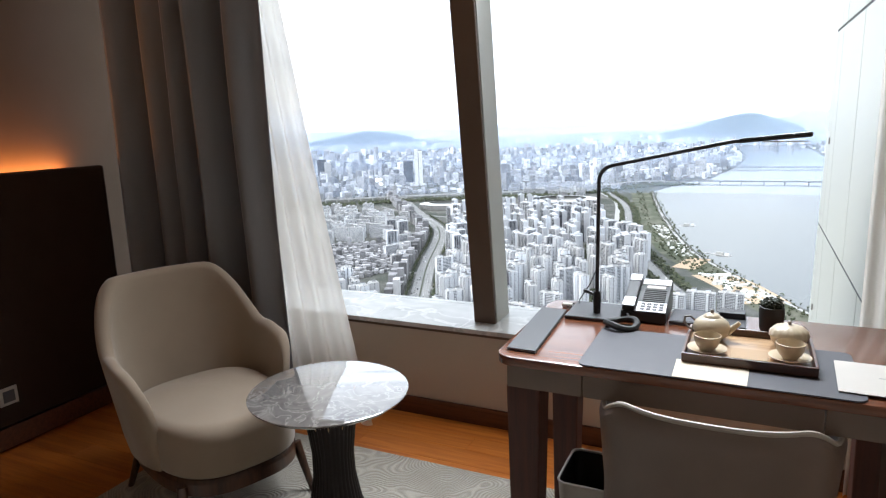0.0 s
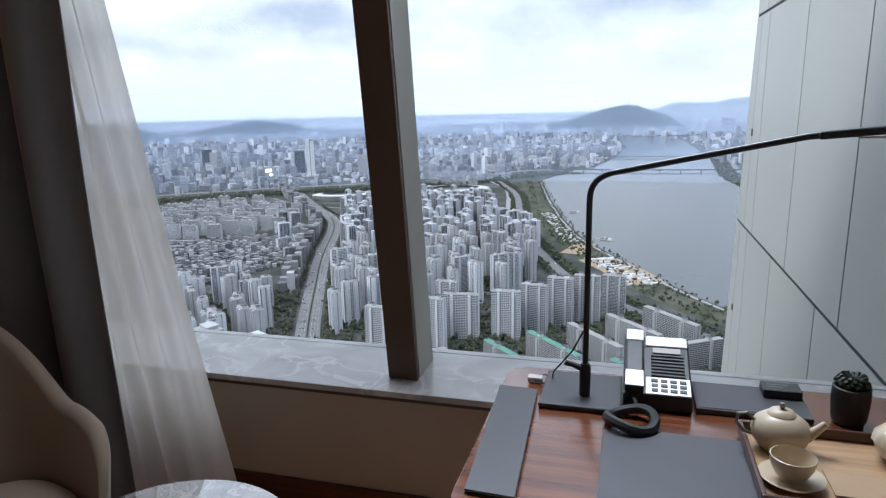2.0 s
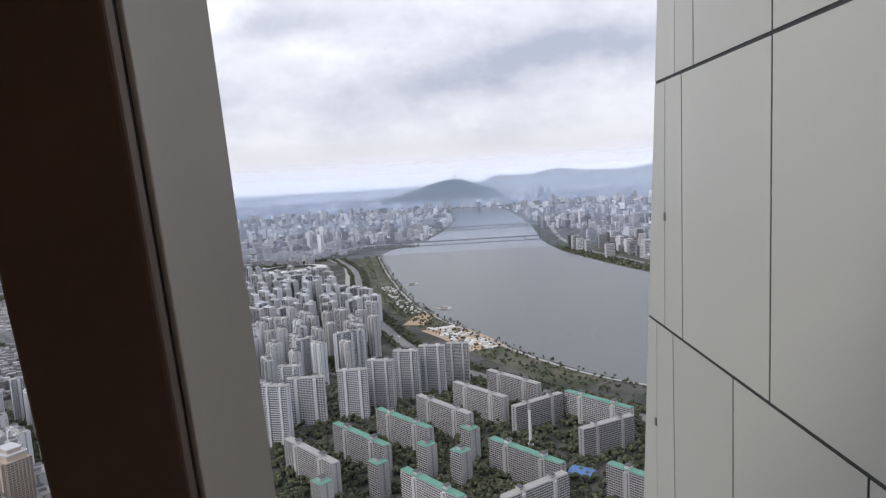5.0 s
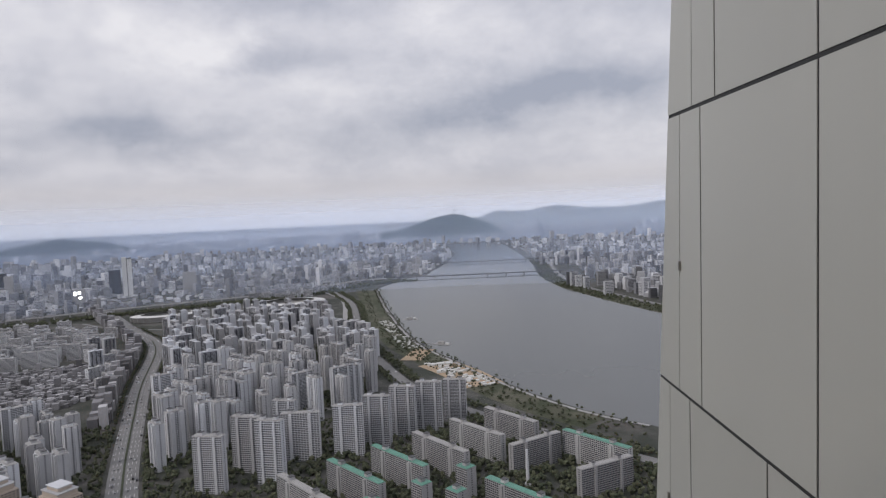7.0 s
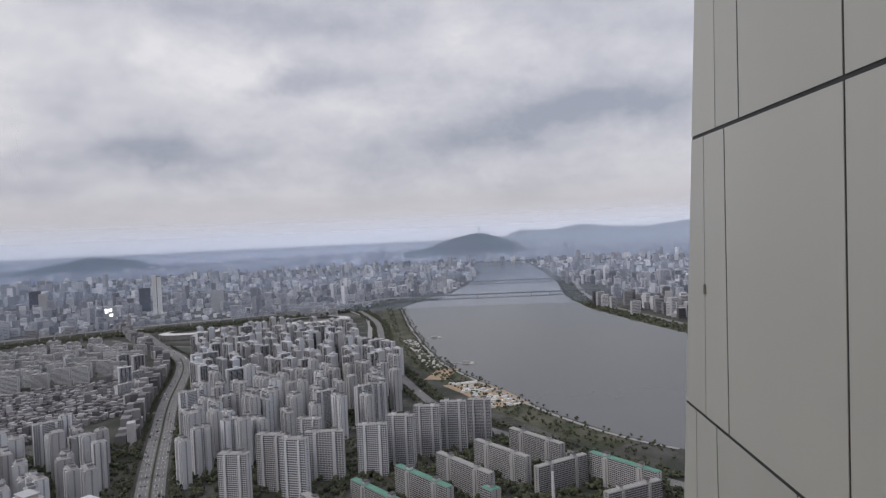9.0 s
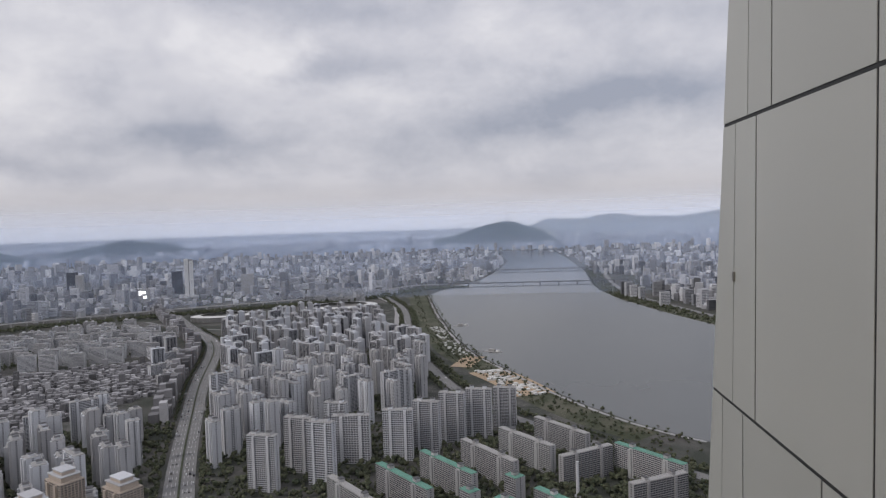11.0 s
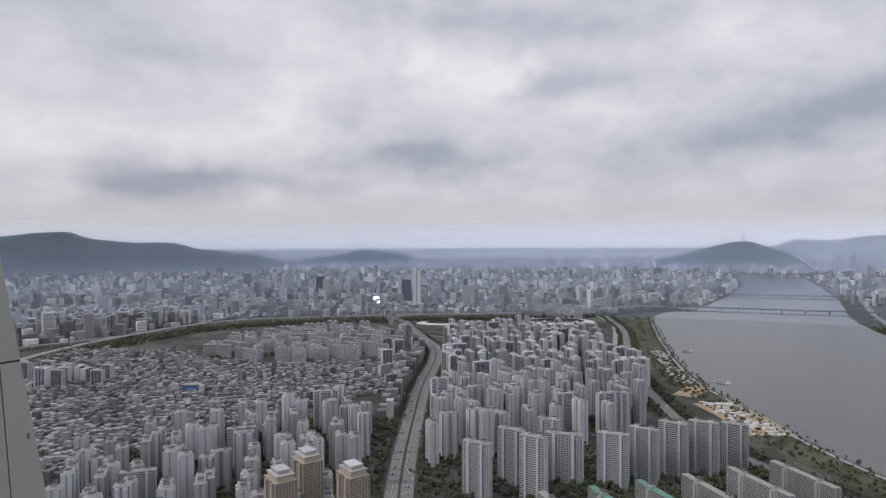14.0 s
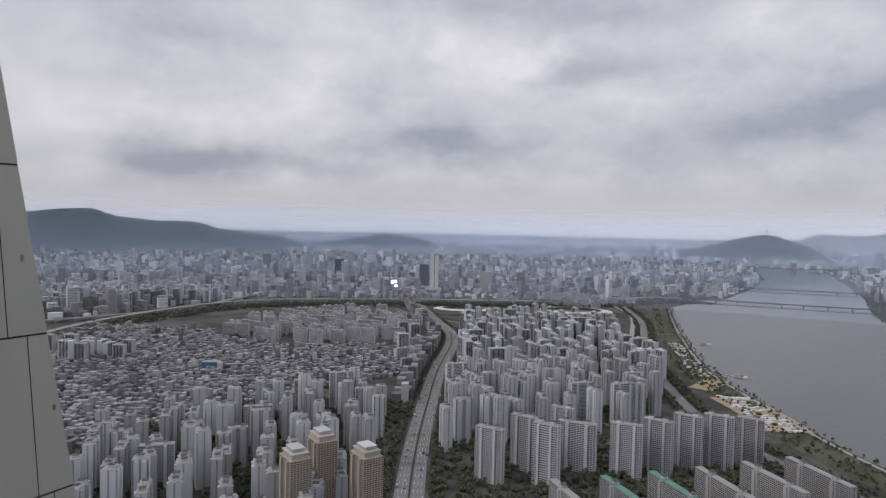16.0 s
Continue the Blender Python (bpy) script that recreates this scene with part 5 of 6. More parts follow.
# ---- apartment blocks: body, window bands, lift heads, roof ----
def block(name, w, d, h, floors, bays, material, roof_mat, label, fine=True, notch=0.0, heads=1, group="apartment blocks", side_bays=0):
    ob = tagged(new(name, None), label, "apartment block", group)
    ob.empty_display_size = 5
    bm = box(-w / 2, w / 2, -d / 2, d / 2, -2, h)
    if notch:
        for x in (-w / 4, w / 4):
            box(x - notch, x + notch, -d / 2 - 2.2, d / 2 + 1.6, -2, h - 1.5, bm=bm)
    part("wall", bm, material, ob)
    part("roof", box(-w / 2 + 0.4, w / 2 - 0.4, -d / 2 + 0.4, d / 2 - 0.4, h + 0.02, h + 0.9), roof_mat, ob)
    for k in range(heads):
        x = (k + 0.5) / heads * w - w / 2
        part("lift_head", box(x - 3.4, x + 3.4, -3.2, 3.8, h + 0.95, h + 4.8), material, ob)
        part("lift_head_cap", box(x - 3.8, x + 3.8, -3.6, 4.2, h + 4.82, h + 5.5), C["cap"], ob, "dark cap on the lift head")
    # windows stand a hand's breadth proud of the wall, with sills of pale slab between the storeys
    verts, faces = [], []
    step, bay = h / floors, w / bays

    def quad(p, u, v):
        n = len(verts)
        verts.extend([p, tuple(p[i] + u[i] for i in range(3)), tuple(p[i] + u[i] + v[i] for i in range(3)), tuple(p[i] + v[i] for i in range(3))])
        faces.append((n, n + 1, n + 2, n + 3))
    for f in range(floors):
        z = f * step + step * 0.3
        for side in (-1, 1):
            y = side * (d / 2 + 0.12)
            if fine:
                for b in range(bays):
                    x = -w / 2 + b * bay + bay * 0.1
                    if notch and abs(abs(x + bay * 0.37) - w / 4) < notch + 0.8:
                        continue
                    quad((x, y, z), (bay * 0.8, 0, 0), (0, 0, step * 0.56))
            else:
                quad((-w / 2 + 0.6, y, z), (w - 1.2, 0, 0), (0, 0, step * 0.42))
        for side in (-1, 1):
            for b in range(side_bays):
                quad((side * (w / 2 + 0.12), -d / 2 + (b + 0.15) * d / side_bays, z), (0, 0.7 * d / side_bays, 0), (0, 0, step * 0.5))
            if not side_bays:
                quad((side * (w / 2 + 0.12), -1.2, z), (0, 2.4, 0), (0, 0, step * 0.42))
    me = bpy.data.meshes.new("window_bands")
    me.from_pydata(verts, [], faces)
    me.materials.append(C["glass"])
    win = new("window_bands", me)
    win.parent = ob
    tagged(win, kind="stuff")
    return ob


PALE = "pale concrete apartment tower with rows of dark windows"
KIND = dict(
    tall=block("apartment_tower", 30, 14, 78, 27, 10, C["white"], C["roof"], PALE, notch=2.4, heads=2),
    wide=block("apartment_tower", 46, 13, 80, 27, 14, C["white"], C["roof"], PALE, notch=2.0, heads=2),
    slim=block("apartment_tower", 20, 17, 84, 29, 7, C["white"], C["roof"], PALE, notch=2.0),
    mid=block("apartment_block", 44, 12, 42, 14, 10, C["white"], C["roof"], "pale mid-rise apartment block with rows of windows", fine=False, heads=2),
    slab=block("apartment_slab", 116, 11, 43, 15, 34, C["slab"], C["green"], "long white apartment slab with a green roof", notch=2.6, heads=2, group="apartment slabs"),
    grey_slab=block("apartment_slab", 116, 11, 43, 15, 34, C["slab"], C["roof"], "long white apartment slab with a grey roof", notch=2.6, heads=2, group="apartment slabs"),
    point=block("apartment_point_block", 21, 17, 45, 15, 6, C["slab"], C["green"], "small square apartment block with a green roof", group="apartment slabs"),
    tan=block("tan_tower", 36, 26, 130, 40, 10, C["tan"], C["tan"], "tall tan stone apartment tower with stepped top", notch=2.0, heads=0, side_bays=7, group="tan towers"),
)
# set-back crown storeys of the tan towers, under pale slabs
for w, d, z0, z1 in ((29, 20, 131, 138), (20, 14, 139.3, 144)):
    part("crown", box(-w / 2, w / 2, -d / 2, d / 2, z0, z1), C["tan"], KIND["tan"])
    part("crown_slab", box(-w / 2 - 1, w / 2 + 1, -d / 2 - 1, d / 2 + 1, z1 + 0.02, z1 + 1.2), C["white"], KIND["tan"], "pale slab over the crown")
USED, FAR_TOWERS, FAR_BANDS = {}, [], []


def stand_block(kind, x, y, turn, tall=1.0, wide=1.0):
    o, k = lay(x, y)
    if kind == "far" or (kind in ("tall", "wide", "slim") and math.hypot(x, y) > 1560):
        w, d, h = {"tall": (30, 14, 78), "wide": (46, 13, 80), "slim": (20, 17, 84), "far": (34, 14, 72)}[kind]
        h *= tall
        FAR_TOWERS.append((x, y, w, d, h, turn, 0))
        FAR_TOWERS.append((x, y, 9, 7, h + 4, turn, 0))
        # upright strips in the window colour stand in for the dark recesses
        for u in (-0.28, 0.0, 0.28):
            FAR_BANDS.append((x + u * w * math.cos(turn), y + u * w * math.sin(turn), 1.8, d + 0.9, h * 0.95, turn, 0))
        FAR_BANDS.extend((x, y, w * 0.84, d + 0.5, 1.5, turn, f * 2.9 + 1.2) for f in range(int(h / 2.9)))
        return
    m = Matrix.LocRotScale(o, Euler((0, 0, turn)), (k * wide, k, k * tall))
    if kind not in USED:
        USED[kind] = KIND[kind]
        KIND[kind].matrix_basis = m
        return
    src = USED[kind]
    keep = src.matrix_basis.copy()
    src.matrix_basis = Matrix()
    copy_thing(src, m)
    src.matrix_basis = keep


AXIS = math.atan2(-0.72, 0.69)
# the slabs with green and grey roofs, by the ends of their roof lines
SLABS = [(-248, 822, -166, 736, 0), (-192, 868, -109, 781, 1), (-138, 918, -57, 832, 1), (-82, 969, -3, 877, 0), (-26, 1025, 51, 939, 0), (32, 1081, 107, 993, 0), (59, 897, 134, 947, 0),
         (144, 956, 220, 870, 1), (138, 805, 213, 845, 0), (22, 791, 100, 708, 1), (-83, 714, -15, 640, 1), (151, 705, 220, 630, 1), (27, 636, 99, 686, 0), (-165, 640, -90, 560, 1), (-262, 700, -190, 620, 0)]
for x0, y0, x1, y1, g in SLABS:
    stand_block("slab" if g else "grey_slab", (x0 + x1) / 2, (y0 + y1) / 2 + 3, math.atan2(y1 - y0, x1 - x0), 1.0, math.hypot(x1 - x0, y1 - y0) / 116)
for x, y in ((-115, 735), (-60, 780), (-17, 756), (-5, 826), (-173, 690), (50, 610)):
    stand_block("point", x, y, AXIS)
# the row of tall slabs behind them
for x, y, h, w in ((-281, 893, 92, 40), (-259, 979, 75, 59), (-187, 993, 80, 47), (-146, 1026, 84, 44), (-108, 1074, 85, 44), (-65, 1102, 84, 45), (-21, 1157, 72, 41), (-330, 940, 84, 46), (-300, 1040, 78, 40), (-360, 870, 80, 44)):
    stand_block("wide", x, y + 6, city.choice((0.05, -0.12, -0.2)), h / 80, w / 46)
for x, y, tall in ((-420, 640, 0.79), (-487, 592, 0.79), (-497, 655, 0.8)):
    stand_block("tan", x, y, AXIS + 0.3, tall)


def scatter(poly, gap, kinds, lo, hi, turn=AXIS, jitter=0.28, keep=1.0, clear=()):
    """Blocks on a jittered grid inside an outline; clear holds lines to stay away from."""
    c, s = math.cos(turn), math.sin(turn)
    xs, ys = [p[0] for p in poly], [p[1] for p in poly]
    cx, cy, n = sum(xs) / len(xs), sum(ys) / len(ys), 0
    span = int(max(max(xs) - min(xs), max(ys) - min(ys)) / gap) + 2
    for i in range(-span, span + 1):
        for j in range(-span, span + 1):
            u, v = (i + (0.5 if j % 2 else 0)) * gap + city.uniform(-1, 1) * gap * jitter, j * gap * 0.92 + city.uniform(-1, 1) * gap * jitter
            x, y = cx + u * c - v * s, cy + u * s + v * c
            if not inside(x, y, poly) or city.random() > keep or abs(x - at_y(ROAD, y)) < 52:
                continue
            a = turn + city.choice((0, 0, 0, math.pi / 2, 0.2, -0.2))
            stand_block(city.choice(kinds), x, y, a, city.uniform(lo, hi))
            n += 1
    return n


scatter([(-560, 1120), (-640, 1290), (-735, 1560), (-860, 1850), (-1000, 2150), (-990, 2230), (-860, 2380), (-560, 2380), (-470, 2300), (-420, 2020), (-235, 1700), (-185, 1330), (-330, 1290), (-400, 1180), (-400, 1020), (-470, 900)],
        58, ["tall", "slim", "tall", "wide"], 0.86, 1.12)
scatter([(-440, 990), (-330, 1120), (-150, 1240), (-170, 1330), (-420, 1290), (-560, 1110)], 60, ["wide", "tall"], 0.85, 1.05)
scatter([(-900, 990), (-760, 1110), (-690, 1110), (-600, 950), (-480, 720), (-420, 560), (-700, 430), (-900, 500), (-960, 700)], 52, ["tall", "slim", "wide"], 0.72, 1.0)
scatter([(-1690, 1700), (-1700, 1990), (-1520, 2330), (-1180, 2150), (-1020, 1900), (-1130, 1700), (-1300, 1580), (-1560, 1540)], 62, ["mid"], 0.85, 1.15, 0.2)
scatter([(-1680, 1020), (-1500, 1130), (-1560, 1230), (-1830, 1130)], 58, ["far"], 0.55, 0.75, 0.3)
scatter([(-2650, 1650), (-2300, 2180), (-2500, 2500), (-3000, 2150)], 66, ["far"], 0.7, 0.95, 0.3)
scatter([(-900, 1430), (-790, 1420), (-1010, 1880), (-1120, 1850)], 60, ["mid", "far"], 0.6, 0.9, 0.9, keep=0.7)
scatter([(-820, 3000), (-560, 3300), (-900, 3600), (-1300, 3150)], 70, ["mid"], 0.5, 0.9, 0.3, keep=0.8)

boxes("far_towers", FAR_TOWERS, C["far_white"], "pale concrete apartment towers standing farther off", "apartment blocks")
boxes("far_tower_windows", FAR_BANDS, C["glass"], "dark window bands and upright recess strips of the farther apartment towers", "windows")


# ---- loose low houses, distant city, trees ----
def low_houses():
    rows = []
    poly = [(-960, 980), (-980, 760), (-1000, 620), (-1250, 640), (-2050, 1180), (-2100, 1500), (-1700, 1620), (-1560, 1530), (-1280, 1560), (-990, 1760), (-800, 1450), (-870, 1240)]
    y = 600
    while y < 2300:
        x = -2150
        while x < -480:
            if inside(x, y, poly) and city.random() < 0.88:
                rows.append((x + city.uniform(-3, 3), y + city.uniform(-3, 3), city.uniform(8, 14), city.uniform(8, 13), city.choice((6, 8, 10, 11, 13)) * (2.0 if city.random() < 0.05 else 1), 0.35 + city.choice((0, 0, 0.1)), 0))
            x += 14.5
        y += 14.5
    # taller shops along the avenue
    for l, p, r, d in strip(ROAD, 1, 0, 26):
        if p.y > 1180:
            for off in (-48, -66):
                side = Vector((d.y, -d.x, 0))
                q = p + side * off
                rows.append((q.x, q.y, city.uniform(14, 22), city.uniform(14, 20), city.uniform(14, 46), math.atan2(d.y, d.x), 0))
    boxes("low_houses", rows, C["low"], "dense quarter of small brown and grey houses", "houses")


low_houses()


def on_water(x, y):
    return 1040 < y < 7700 and at_y(BANK, y) - 30 < x < at_y(FAR_BANK, y) + 60


def far_city():
    rows = []
    for _ in range(21000):
        r = 2300 + 15500 * city.random() ** 1.75
        a = radians(city.uniform(-72, 30))
        x, y = r * math.sin(a), r * math.cos(a)
        behind = (y > 2500 and y - (2630 + (x + 1813) * 0.83) > 60 and x < -150) or (x < -2300 and y > 900) or x > 700 or y > 4200
        if not behind or on_water(x, y) or (at_y(BANK, y) - 130 < x < at_y(FAR_BANK, y) + 190 and y < 4000):
            continue
        big = city.random()
        if big < 0.55:
            w, d, h = city.uniform(14, 30), city.uniform(12, 24), city.uniform(9, 24)
        elif big < 0.955:
            w, d, h = city.uniform(22, 46), city.uniform(13, 20), city.uniform(28, 62)
        else:
            w, d, h = city.uniform(22, 40), city.uniform(20, 32), city.uniform(60, 105)
        grow = 1 + max(0.0, r - 6000) / 9000
        rows.append((x, y, w * grow, d * grow, h, city.choice((0.3, 0.3, -0.4, 1.2)) + city.uniform(-0.1, 0.1), 0))
    # white apartment rows on the far bank and beyond the stadiums
    for cx, cy, n, h in ((900, 3100, 40, 60), (1200, 3900, 40, 70), (760, 4600, 30, 60), (-250, 5100, 60, 62), (-700, 4700, 40, 50), (-1500, 5200, 40, 60), (-2900, 4300, 60, 80), (-3600, 4900, 40, 110), (-3300, 3000, 60, 50)):
        for k in range(n):
            rows.append((cx + city.gauss(0, 210), cy + city.gauss(0, 170), city.uniform(26, 50), 14, h * city.uniform(0.7, 1.2), 0.4 + city.uniform(-0.2, 0.2), 0))
    # low ground before the white twin tower and the round stadium
    plaza = [(-2080, 2950), (-1350, 2800), (-1250, 3380), (-1800, 3480)]
    rows = [r for r in rows if not on_water(r[0], r[1]) and not (r[4] > 22 and inside(r[0], r[1], plaza))]
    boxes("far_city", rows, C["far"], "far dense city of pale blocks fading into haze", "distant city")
    bands = []
    for x, y, w, d, h, a, z in rows:
        if h > 30 and math.hypot(x, y) < 5200:
            for f in range(3, int(h / 3.2), 2):
                bands.append((x, y, w * 0.9, d + 0.8, 1.5, a, f * 3.2))
    boxes("far_windows", bands[:26000], C["glass"], "dark window bands of distant blocks", "windows")


far_city()


def tree_clumps(name, spots, label):
    """Crowns of broken clumps of leaves on short trunks."""
    ico = bmesh.new()
    bmesh.ops.create_icosphere(ico, subdivisions=1, radius=1)
    base = [v.co.copy() for v in ico.verts]
    tri = [tuple(v.index for v in f.verts) for f in ico.faces]
    ico.free()
    verts, faces = [], []
    for x, y, size in spots:
        o, k = lay(x, y, 0)
        for _ in range(4):
            c = Vector((city.uniform(-0.55, 0.55), city.uniform(-0.55, 0.55), city.uniform(0.5, 1.25))) * size
            r = size * city.uniform(0.32, 0.62)
            n = len(verts)
            for v in base:
                verts.append(tuple(o + (c + v * r * city.uniform(0.6, 1.25)) * k))
            faces += [(n + a, n + b, n + d) for a, b, d in tri]
    loose(name, verts, faces, C["tree"], label, "trees")


def plant():
    spots = []
    yard = [(-330, 560), (-300, 860), (-230, 960), (-40, 1130), (60, 1160), (250, 960), (300, 760), (230, 560), (0, 480), (-200, 480)]
    for _ in range(5200):
        x, y = city.uniform(-330, 300), city.uniform(480, 1160)
        if inside(x, y, yard):
            spots.append((x, y, city.uniform(4, 7.5)))
    for l, p, r, d in strip(ROAD, 1, 0, 9):
        if p.y < 2300:
            side = Vector((d.y, -d.x, 0))
            for off in (-30, 30):
                if city.random() < 0.85:
                    spots.append((p.x + side.x * off, p.y + side.y * off, city.uniform(3.5, 6)))
    for l, p, r, d in strip(RIVERSIDE, 1, 0, 8):
        side = Vector((d.y, -d.x, 0))
        for off in (-26, -19, 20, 28, 36):
            if city.random() < 0.75:
                spots.append((p.x + side.x * off + city.uniform(-4, 4), p.y + side.y * off, city.uniform(3.5, 6.5)))
    for l, p, r, d in strip(BANK[1:11], 1, 0, 16):
        side = Vector((d.y, -d.x, 0))
        for off in (8, -8, -20, -60, -75):
            if city.random() < 0.6:
                spots.append((p.x + side.x * off + city.uniform(-6, 6), p.y + side.y * off + city.uniform(-6, 6), city.uniform(2.5, 5)))
    for l, p, r, d in strip(FAR_BANK[1:7], 1, 0, 14):
        for _ in range(4):
            spots.append((p.x + city.uniform(6, 100), p.y + city.uniform(-8, 8), city.uniform(4, 8)))
    for l, p, r, d in strip(BANK[1:9], 1, 0, 12):
        for _ in range(3):
            spots.append((p.x - city.uniform(16, 95), p.y + city.uniform(-8, 8), city.uniform(2.5, 5)))
    blocks = [(-560, 1120), (-735, 1560), (-1000, 2150), (-860, 2560), (-560, 2470), (-420, 2020), (-235, 1700), (-185, 1330), (-400, 1020), (-470, 900)]
    left = [(-1010, 1080), (-700, 1150), (-480, 720), (-420, 540), (-700, 430), (-980, 560)]
    mids = [(-1690, 1700), (-1520, 2330), (-1020, 1900), (-1560, 1540)]
    for poly, n in ((blocks, 5200), (left, 3200), (mids, 2200)):
        xs, ys = [p[0] for p in poly], [p[1] for p in poly]
        for _ in range(n):
            x, y = city.uniform(min(xs), max(xs)), city.uniform(min(ys), max(ys))
            if inside(x, y, poly) and abs(x - at_y(ROAD, y)) > 36:
                spots.append((x, y, city.uniform(4, 7.5)))
    for _ in range(6500):
        x, y = city.uniform(-720, 120), city.uniform(300, 1180)
        if abs(x - at_y(ROAD, y)) > 38 and not inside(x, y, yard) and not inside(x, y, left) and x < 80 + (480 - y) * 0.2:
            spots.append((x, y, city.uniform(3.5, 7)))
    for _ in range(2200):
        i = city.randrange(len(VIADUCT) - 1)
        (ax, ay), (bx, by) = VIADUCT[i], VIADUCT[i + 1]
        s = city.random()
        x, y = ax + (bx - ax) * s + city.uniform(30, 150), ay + (by - ay) * s - city.uniform(30, 120)
        spots.append((x, y, city.uniform(5, 9)))
    tree_clumps("city_trees", spots, "dark green tree crowns between the apartment blocks")


plant()


# ---- single landmarks ----
def stadium(x, y, half_x, half_y, height, turn, label):
    o, k = lay(x, y)
    ob = tagged(new("stadium"), label, "stadium")
    ob.matrix_basis = Matrix.LocRotScale(o, Euler((0, 0, turn)), (k, k, k))
    def ring(r0, z0, r1, z1):
        return grid_surface(lambda u, v: ((half_x * (r0 + (r1 - r0) * v)) * math.cos(2 * math.pi * u), half_y * (r0 + (r1 - r0) * v) * math.sin(2 * math.pi * u), z0 + (z1 - z0) * v), 56, 2, closed_u=True)
    part("outer_wall", ring(0.92, 0, 1.0, height), C["concrete"], ob)
    part("roof", ring(1.02, height + 0.3, 0.72, height + 4), C["tent"], ob, "pale ring roof")
    part("stand", ring(0.92, height - 3, 0.6, 2), C["roof"], ob)
    part("pitch", prism([(half_x * 0.62 * math.cos(2 * math.pi * i / 40), half_y * 0.62 * math.sin(2 * math.pi * i / 40)) for i in range(40)], 0.5, 1.2), C["grass"], ob)
    for i in range(28):
        a = 2 * math.pi * i / 28
        part("rib", tube([(half_x * 1.0 * math.cos(a), half_y * math.sin(a), 0), (half_x * 1.03 * math.cos(a), half_y * 1.03 * math.sin(a), height + 1)], 1.4, 5), C["concrete"], ob)


stadium(-740, 2730, 150, 120, 26, 0.3, "large round stadium with a pale ring roof")
stadium(-1180, 2540, 130, 80, 20, 0.4, "oval ball park with a white roof")
o, k = lay(-1010, 2330)
dome = tagged(new("sports_hall"), "white domed sports hall", "sports hall")
dome.matrix_basis = Matrix.LocRotScale(o, None, (k, k, k))
part("dome", lathe([(52, 0), (52, 10), (44, 17), (28, 22), (0, 24)], 36), C["tent"], dome, smooth=True)
part("plinth", lathe([(58, -1), (58, 3), (0, 3)], 36), C["concrete"], dome)


def office(name, x, y, w, d, h, turn, material, label, slabs=2, floors=40):
    o, k = lay(x, y)
    ob = tagged(new(name), label, "office tower")
    ob.matrix_basis = Matrix.LocRotScale(o, Euler((0, 0, turn)), (k, k, k))
    for i in range(slabs):
        x0 = -w / 2 + i * w / slabs
        part("shaft", box(x0 + 1.5, x0 + w / slabs - 1.5, -d / 2 - i * 4, d / 2 - i * 4, -1, h * (1 - 0.04 * i)), material, ob)
    part("core", box(-w / 2 + 4, w / 2 - 4, -d / 2 + 4, d / 2 - 6, -1, h * 0.97), C["glass"], ob, "dark glass core")
    for f in range(2, floors):
        part("floor_band", box(-w / 2 + 1, w / 2 - 1, d / 2 + 0.02, d / 2 + 0.3, f * h / floors, f * h / floors + h / floors * 0.3), C["glass"], ob) if f % 3 == 0 else None
    return ob


office("twin_tower", -1783, 3410, 50, 34, 212, 0.5, C["tent"], "tall white twin-slab office tower")
office("dark_tower", -1470, 3460, 72, 30, 118, 0.45, C["roof"], "broad dark office tower", 1)
office("dark_tower", -1900, 3500, 60, 40, 140, 0.45, C["glass"], "broad dark glass office tower", 1)
office("dark_tower", -2720, 3750, 60, 40, 130, 0.4, C["glass"], "dark glass office tower block", 1)
office("dark_tower", -2600, 3650, 44, 40, 120, 0.4, C["roof"], "plain grey office tower block", 1)
office("dark_tower", -3700, 4100, 56, 40, 120, 0.4, C["glass"], "dark glass office tower block", 1)
sign = office("screen_tower", -1930, 3210, 60, 30, 70, 0.5, C["roof"], "office block with lit white screens", 1)
for x0, z0, w, h in ((-24, 40, 14, 20), (-6, 46, 14, 14), (-4, 22, 16, 12)):
    part("screen", box(x0, x0 + w, -15.6, -15.2, z0, z0 + h), C["screen"], sign, "lit white screen")

o, k = lay(-1262, 1200)
hall = tagged(new("blue_hall"), "hall with a bright blue wall", "hall")
hall.matrix_basis = Matrix.LocRotScale(o, Euler((0, 0, 0.5)), (k, k, k))
part("wall", box(-20, 20, -12, 12, -1, 18), C["blue"], hall, "bright blue wall")
part("roof", box(-21, 21, -13, 13, 18.02, 19.5), C["roof"], hall)
o, k = lay(131, 765)
hall = tagged(new("school_hall"), "low hall with a blue roof among the slabs", "hall")
hall.matrix_basis = Matrix.LocRotScale(o, Euler((0, 0, AXIS + 0.2)), (k, k, k))
part("wall", box(-14, 14, -10, 10, -1, 7), C["white"], hall)
roof = bmesh.new()
grid_surface(lambda u, v: (-15 + 30 * u, -11 + 22 * v, 7.1 + 3 * math.sin(math.pi * v)), 1, 8, roof)
part("roof", roof, C["blue"], hall, "blue sheet roof")
o, k = lay(78, 862)
stack = tagged(new("chimney"), "slim white boiler chimney among the slabs", "chimney")
stack.matrix_basis = Matrix.LocRotScale(o, None, (k, k, k))
part("shaft", lathe([(2.6, 0), (1.7, 48), (1.9, 48.2), (1.9, 50), (1.2, 50), (0, 49)], 16), C["white"], stack, smooth=True)
part("foot", box(-4, 4, -4, 4, -1, 5), C["white"], stack)

# riverside: sand field, building site, jetties
ribbon("sand_field", [(-140, 1640), (-110, 1770)], 28, 0.9, C["sand"], "sandy sports field by the river", "field")
ribbon("site_ground", [(40, 1375), (-10, 1490), (-75, 1600)], 48, 0.85, C["sand"], "bare sandy building site by the river", "field")
rows = []
